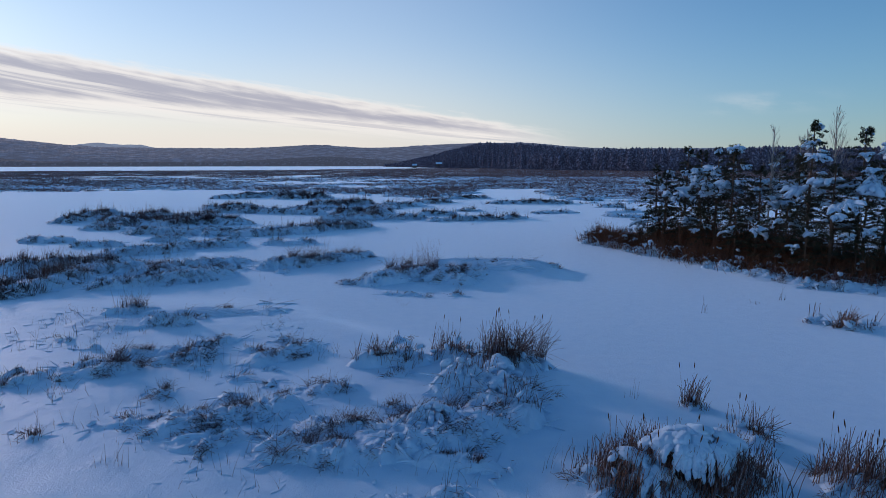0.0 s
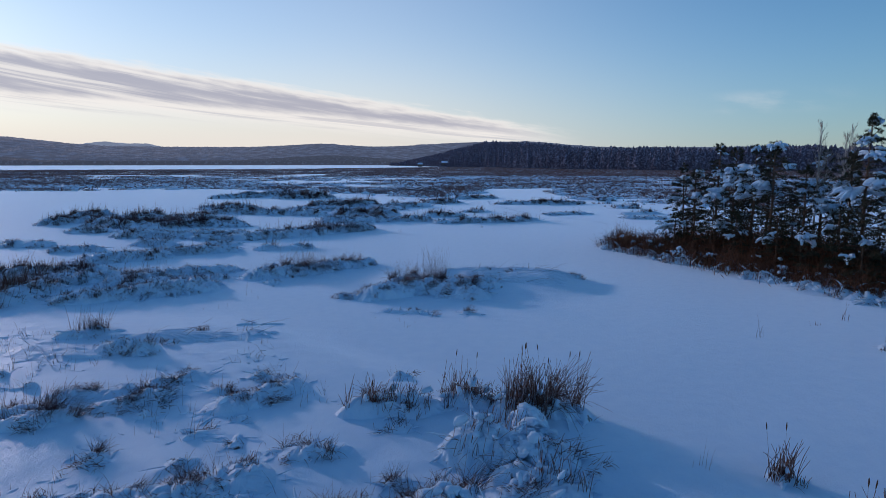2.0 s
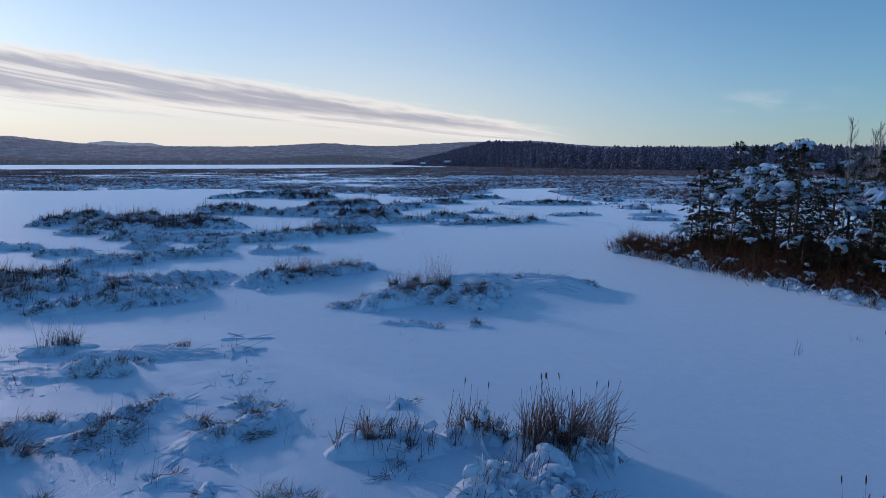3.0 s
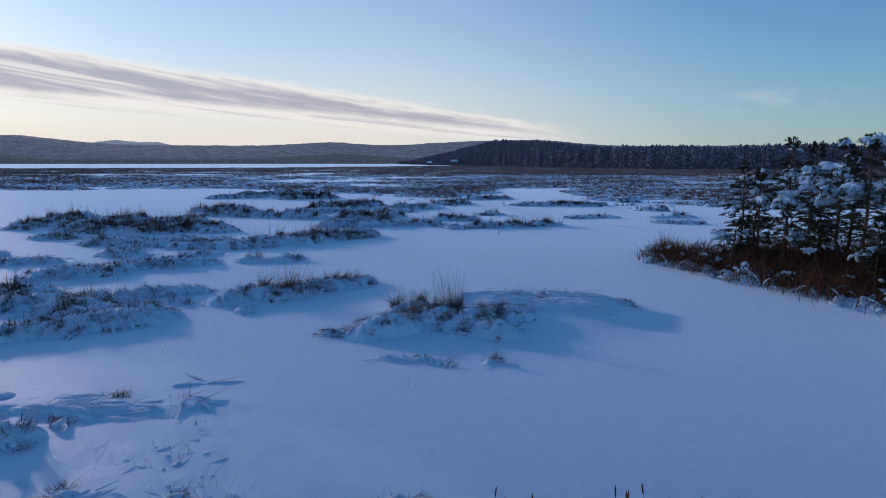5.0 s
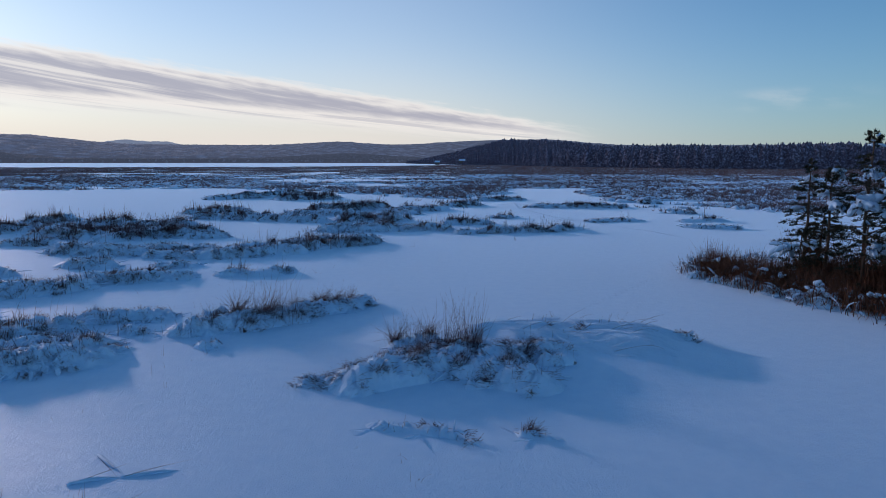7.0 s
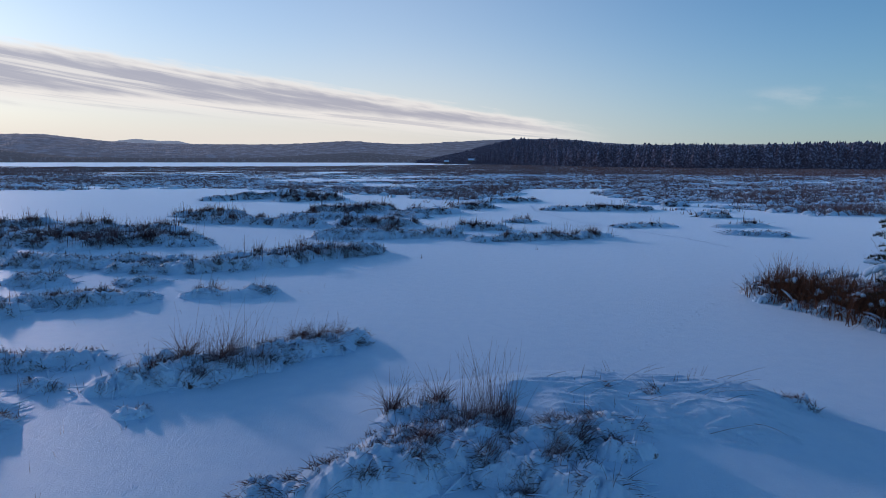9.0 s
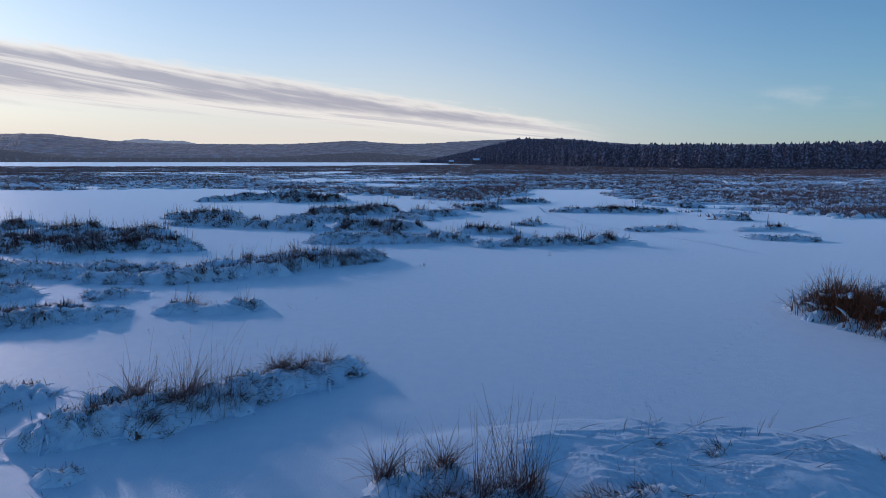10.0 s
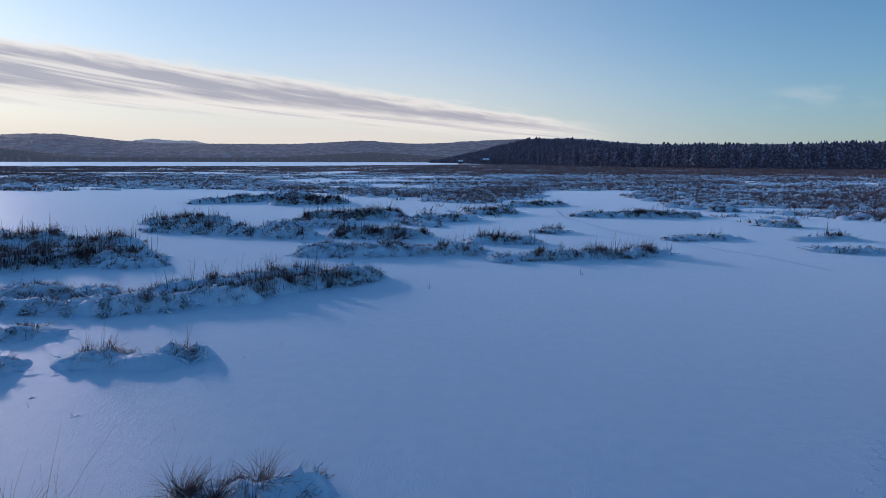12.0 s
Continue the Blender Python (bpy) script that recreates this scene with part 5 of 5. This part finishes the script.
tussock(23.1, 106.6, 25.7, 107.0, 1.5, 0.6, "dark", 20, 0.3)
tussock(22.3, 89.6, 24.5, 89.9, 1.0, 0.35, "dark", 30, 0.7)
tussock(10.5, 78.9, 15.4, 79.9, 1.2, 0.2, "bent", 7, 0.4)
tussock(13.9, 79.7, 15.1, 80.2, 0.6, 0.2, "dark", 25, 0.8)
tussock(20.6, 79.8, 24.7, 81.0, 2.0, 0.4, "smooth", 4, 0.4)
tussock(22.4, 80.0, 23.7, 80.6, 0.7, 0.3, "dark", 25, 0.8)
tussock(19.1, 73.8, 23.0, 73.3, 1.2, 0.25, "bent", 5, 0.3)
tussock(-13.7, 136.8, -5.9, 138.1, 4.0, 0.5, "bent", 5, 0.6)
# right stems in the channel
tussock(14.7, 24.7, 16.0, 24.1, 0.6, 0.12, "cat", 22, 0.8)
tussock(15.4, 23.4, 17.2, 23.6, 0.6, 0.1, "cat", 22, 0.7)
tussock(10.9, 25.9, 11.2, 25.9, 0.25, 0.05, "twig", 30, 0.6)
tussock(14.1, 27.6, 14.3, 27.6, 0.25, 0.05, "twig", 30, 0.6)
tussock(15.6, 28.3, 15.9, 28.3, 0.25, 0.05, "twig", 14, 0.7)

# thick snow on the near reeds
snow_cap(4.85, 11.2, 1.08, 0.85, 0.5, 0.28, 70, 401)
snow_cap(3.6, 11.1, 0.8, 0.35, 0.25, 0.18, 10, 402)
snow_cap(4.0, 10.8, 0.6, 0.3, 0.2, 0.18, 8, 407)
snow_cap(1.6, 17.2, 0.55, 0.28, 0.3, 0.3, 10, 403)
snow_cap(1.7, 16.4, 0.55, 0.35, 0.3, 0.25, 12, 404)
snow_cap(1.4, 15.4, 0.5, 0.45, 0.35, 0.25, 14, 405)
snow_cap(-0.2, 13.8, 0.5, 0.55, 0.35, 0.2, 14, 406)

# small tufts scattered over the near bank
scatter = random.Random(11)
for k in range(34):
    x, y = scatter.uniform(-13, -0.5), scatter.uniform(12.5, 21.5)
    a, long_m = scatter.uniform(0, 3.14), scatter.uniform(0.1, 0.5)
    tussock(x, y, x + long_m * math.cos(a), y + long_m * math.sin(a), scatter.uniform(0.22, 0.45), scatter.uniform(0.08, 0.18), scatter.choice(["bent", "bent", "dark", "fan"]), scatter.uniform(12, 30), scatter.uniform(0.25, 0.55))

# snow-bowed growth along the island's shore
tussock(11.0, 50.4, 11.8, 48.6, 0.9, 0.3, "lump", 10, 0.5)
tussock(12.2, 47.2, 13.3, 44.4, 0.9, 0.35, "bent", 10, 0.5)
tussock(13.6, 43.6, 14.2, 42.2, 0.9, 0.3, "lump", 10, 0.6)
tussock(16.1, 37.8, 17.0, 36.4, 0.9, 0.35, "bent", 10, 0.6)
tussock(17.6, 34.8, 18.6, 32.4, 1.0, 0.4, "bent", 10, 0.6)
tussock(18.8, 31.8, 21.6, 30.2, 1.2, 0.3, "bent", 14, 0.7)
for k, (x, y) in enumerate(((11.0, 48.6), (11.6, 47.4), (12.4, 46.4), (13.2, 44.8), (14.4, 42.4), (11.3, 50.6))):
    snow_shelf(x, y, 0.20, 0.62, 0.36, 0.11, 26, 420 + k, 0.6)

# ---- crust, stray stems and tracks on the open snow ----
def stray(name, label, category, x0, x1, y0, y1, n, seed, size, stem_share, tall):
    """Small crusts of snow and single stems, too many to count."""
    rng = np.random.default_rng(seed)
    x, y = rng.uniform(x0, x1, n), rng.uniform(y0, y1, n)
    keep = (fbm(x, y, 2.2, 2, seed) > 0.52) & ((y > 25) | (x < 10 - 0.7 * y))
    x, y = x[keep], y[keep]
    n = len(x)
    c = np.stack([x, y, ground_z(x, y) - 0.012], 1)
    s = rng.uniform(0.4, 1.0, n) * size
    lumps = pads(c, np.stack([s * rng.uniform(1.0, 2.6, n), s * 0.7, s * rng.uniform(0.16, 0.5, n)], 1), rng.normal(0.3, 0.9, n), np.zeros(n), rng, BALL2, 0.3)
    ob = new(name, mesh(name, lumps[0], lumps[1], SNOW))
    tagged(ob, label, category, kind="stuff")
    m = int(n * stem_share)
    i = rng.integers(0, n, m)
    b = c[i] + rng.normal(0, 0.06, (m, 3)) * np.array([1, 1, 0])
    t = tubes(b, tall * rng.uniform(0.2, 1.0, m), rng.random(m) * 6.28, np.abs(rng.normal(0.1, 0.3, m)), rng.uniform(-0.2, 1.0, m), np.full(m, 0.004), 3)
    ob = new("stray_stems", mesh("stray_stems", t[0], t[1], DRY))
    tagged(ob, "single dry grass stems poking through the snow", "dry stems", kind="stuff")

stray("snow_crust", "small crusts and lumps of wind-packed snow", "snow crust", -16, 2.5, 8.5, 25, 2600, 61, 0.09, 0.8, 0.55)
stray("snow_crust", "small crusts and lumps of wind-packed snow", "snow crust", -24, -9, 28, 50, 260, 62, 0.06, 0.8, 0.4)
stray("snow_crust", "small crusts and lumps of wind-packed snow", "snow crust", -5, 3, 26.5, 29.5, 40, 63, 0.05, 0.5, 0.3)

def fallen_reeds(lines, seed):
    """Reed stems that lie on the ice under a ridge of snow."""
    rng = np.random.default_rng(seed)
    ob = thing("fallen_reeds", 0, 0, "fallen reed stems lying on the ice under ridges of snow", "fallen reeds", "fallen reeds on the ice")
    stems = []
    for x1, y1, x2, y2 in lines:
        k = 2
        b = np.stack([np.full(k, x1), np.full(k, y1), ground_z(np.full(k, x1), np.full(k, y1)) - 0.01], 1) + rng.normal(0, 0.04, (k, 3)) * np.array([1, 1, 0.2])
        long_m, turn = math.hypot(x2 - x1, y2 - y1), math.atan2(y2 - y1, x2 - x1)
        mid, r, way = roll_lines(b[:1], np.array([turn]), np.array([long_m]), np.array([0.05]), np.array([0.03]), ground_z, rng, 8, 0.2)
        part("snow_ridge", draped(mid, r, way, rng, 8, 0.3), SNOW_LOAD, ob)
        stems.append(tubes(b, long_m * rng.uniform(0.9, 1.3, k), turn + rng.normal(0, 0.15, k), rng.uniform(1.35, 1.5, k), rng.uniform(0.05, 0.2, k), np.full(k, 0.005), 4))
    part("stem_growth", merged(stems), DRY, ob, kind="stuff")

fallen_reeds([(-8.39, 25.88, -7.69, 26.40), (-7.69, 26.40, -6.83, 26.96), (-8.69, 27.33, -7.80, 26.45)], 91)
fallen_reeds([(-7.26, 24.32, -6.50, 25.21), (-7.05, 24.75, -6.45, 24.15)], 92)

def track(points, step, size, seed):
    """A line of small pits and rims left by an animal."""
    rng = np.random.default_rng(seed)
    xs, ys = zip(*points)
    run = np.concatenate([[0], np.cumsum(np.hypot(np.diff(xs), np.diff(ys)))])
    s = np.arange(0, run[-1], step)
    n = len(s)
    x = np.interp(s, run, xs) + 0.09 * np.where(np.arange(n) % 2, 1, -1) + rng.normal(0, 0.03, n)
    y = np.interp(s, run, ys) + rng.normal(0, 0.05, n)
    c = np.stack([x, y, ground_z(x, y)], 1)
    k = 8
    a = np.arange(k) * 2 * math.pi / k
    ring = lambda r, z: np.stack([np.cos(a) * r, np.sin(a) * r * 1.4, np.full(k, z)], 1)
    v = np.concatenate([ring(1.9, -0.1), ring(1.2, 0.22), ring(0.8, 0.05), np.array([[0, 0, 0.02]])])
    f = []
    for q in (0, 1):
        f += [(q * k + i, q * k + (i + 1) % k, (q + 1) * k + (i + 1) % k, (q + 1) * k + i) for i in range(k)]
    f += [(2 * k + i, 2 * k + (i + 1) % k, 3 * k) for i in range(k)]
    verts = (c[:, None] + v[None] * size).reshape(-1, 3)
    faces = [tuple(i + j * len(v) for i in q) for j in range(n) for q in f]
    me = bpy.data.meshes.new("animal_tracks")
    me.from_pydata(verts.tolist(), [], faces)
    me.materials.append(SNOW)
    tagged(new("animal_tracks", me), "line of small animal footprints pressed into the snow", "animal tracks", kind="stuff")

track([(8.5, 48.1), (6.5, 45.3), (4.9, 43.0), (3.3, 40.8), (2.0, 39.4), (0.7, 38.0)], 0.34, 0.036, 80)
track([(4.6, 106.4), (4.6, 96.8), (7.6, 84.1), (10.9, 77.3), (14.4, 71.1), (16.1, 66.0)], 0.2, 0.055, 81)
track([(10.2, 51.1), (9.8, 49.0), (10.3, 47.2), (11.0, 45.7)], 0.3, 0.03, 82)
track([(-9.8, 29.5), (-9.1, 30.6), (-8.2, 31.6), (-7.3, 32.4)], 0.4, 0.035, 83)

# ---- huts on the far shore ----
PLANK = stalk_material("weathered_planks", (0.05, 0.04, 0.035), (0.13, 0.11, 0.09))

def hut(x, y, w, d, h, roof, z):
    ob = thing("hut", x, y, "small dark wooden hut with a snowy gable roof", "hut", "huts on the shore", z)
    a, b = w / 2, d / 2
    wall = np.array([(-a, -b, -1.5), (a, -b, -1.5), (a, b, -1.5), (-a, b, -1.5), (-a, -b, h), (a, -b, h), (a, b, h), (-a, b, h), (-a, 0, h + roof), (a, 0, h + roof)])
    me = bpy.data.meshes.new("wall")
    me.from_pydata(wall.tolist(), [], [(0, 1, 5, 4), (1, 2, 6, 9, 5), (2, 3, 7, 6), (3, 0, 4, 8, 7)])
    me.materials.append(PLANK)
    new("wall", me).parent = ob
    e, u = 0.5, 0.45
    top = [(-a - e, -b - e, h - 0.3), (a + e, -b - e, h - 0.3), (a + e, 0, h + roof), (-a - e, 0, h + roof), (a + e, b + e, h - 0.3), (-a - e, b + e, h - 0.3)]
    v = top + [(p, q, r + u) for p, q, r in top]
    me = bpy.data.meshes.new("roof")
    me.from_pydata(v, [], [(0, 1, 2, 3), (3, 2, 4, 5), (9, 8, 7, 6), (11, 10, 8, 9), (0, 6, 7, 1), (1, 7, 8, 2), (2, 8, 10, 4), (4, 10, 11, 5), (5, 11, 9, 3), (3, 9, 6, 0)])
    me.materials.append(SNOW)
    new("roof", me).parent = ob
    me = bpy.data.meshes.new("door")
    me.from_pydata([(-0.6, -b - 0.05, -0.2), (0.6, -b - 0.05, -0.2), (0.6, -b - 0.05, 2.0), (-0.6, -b - 0.05, 2.0), (-0.6, -b + 0.05, -0.2), (0.6, -b + 0.05, -0.2), (0.6, -b + 0.05, 2.0), (-0.6, -b + 0.05, 2.0)], [],
        [(0, 1, 2, 3), (4, 7, 6, 5), (0, 4, 5, 1), (1, 5, 6, 2), (2, 6, 7, 3), (3, 7, 4, 0)])
    me.materials.append(BARK)
    new("door", me).parent = ob

hut(-68, 1010, 7, 6, 2.8, 2.0, 1.5)
hut(-27, 985, 9, 7, 2.8, 2.2, 4.0)
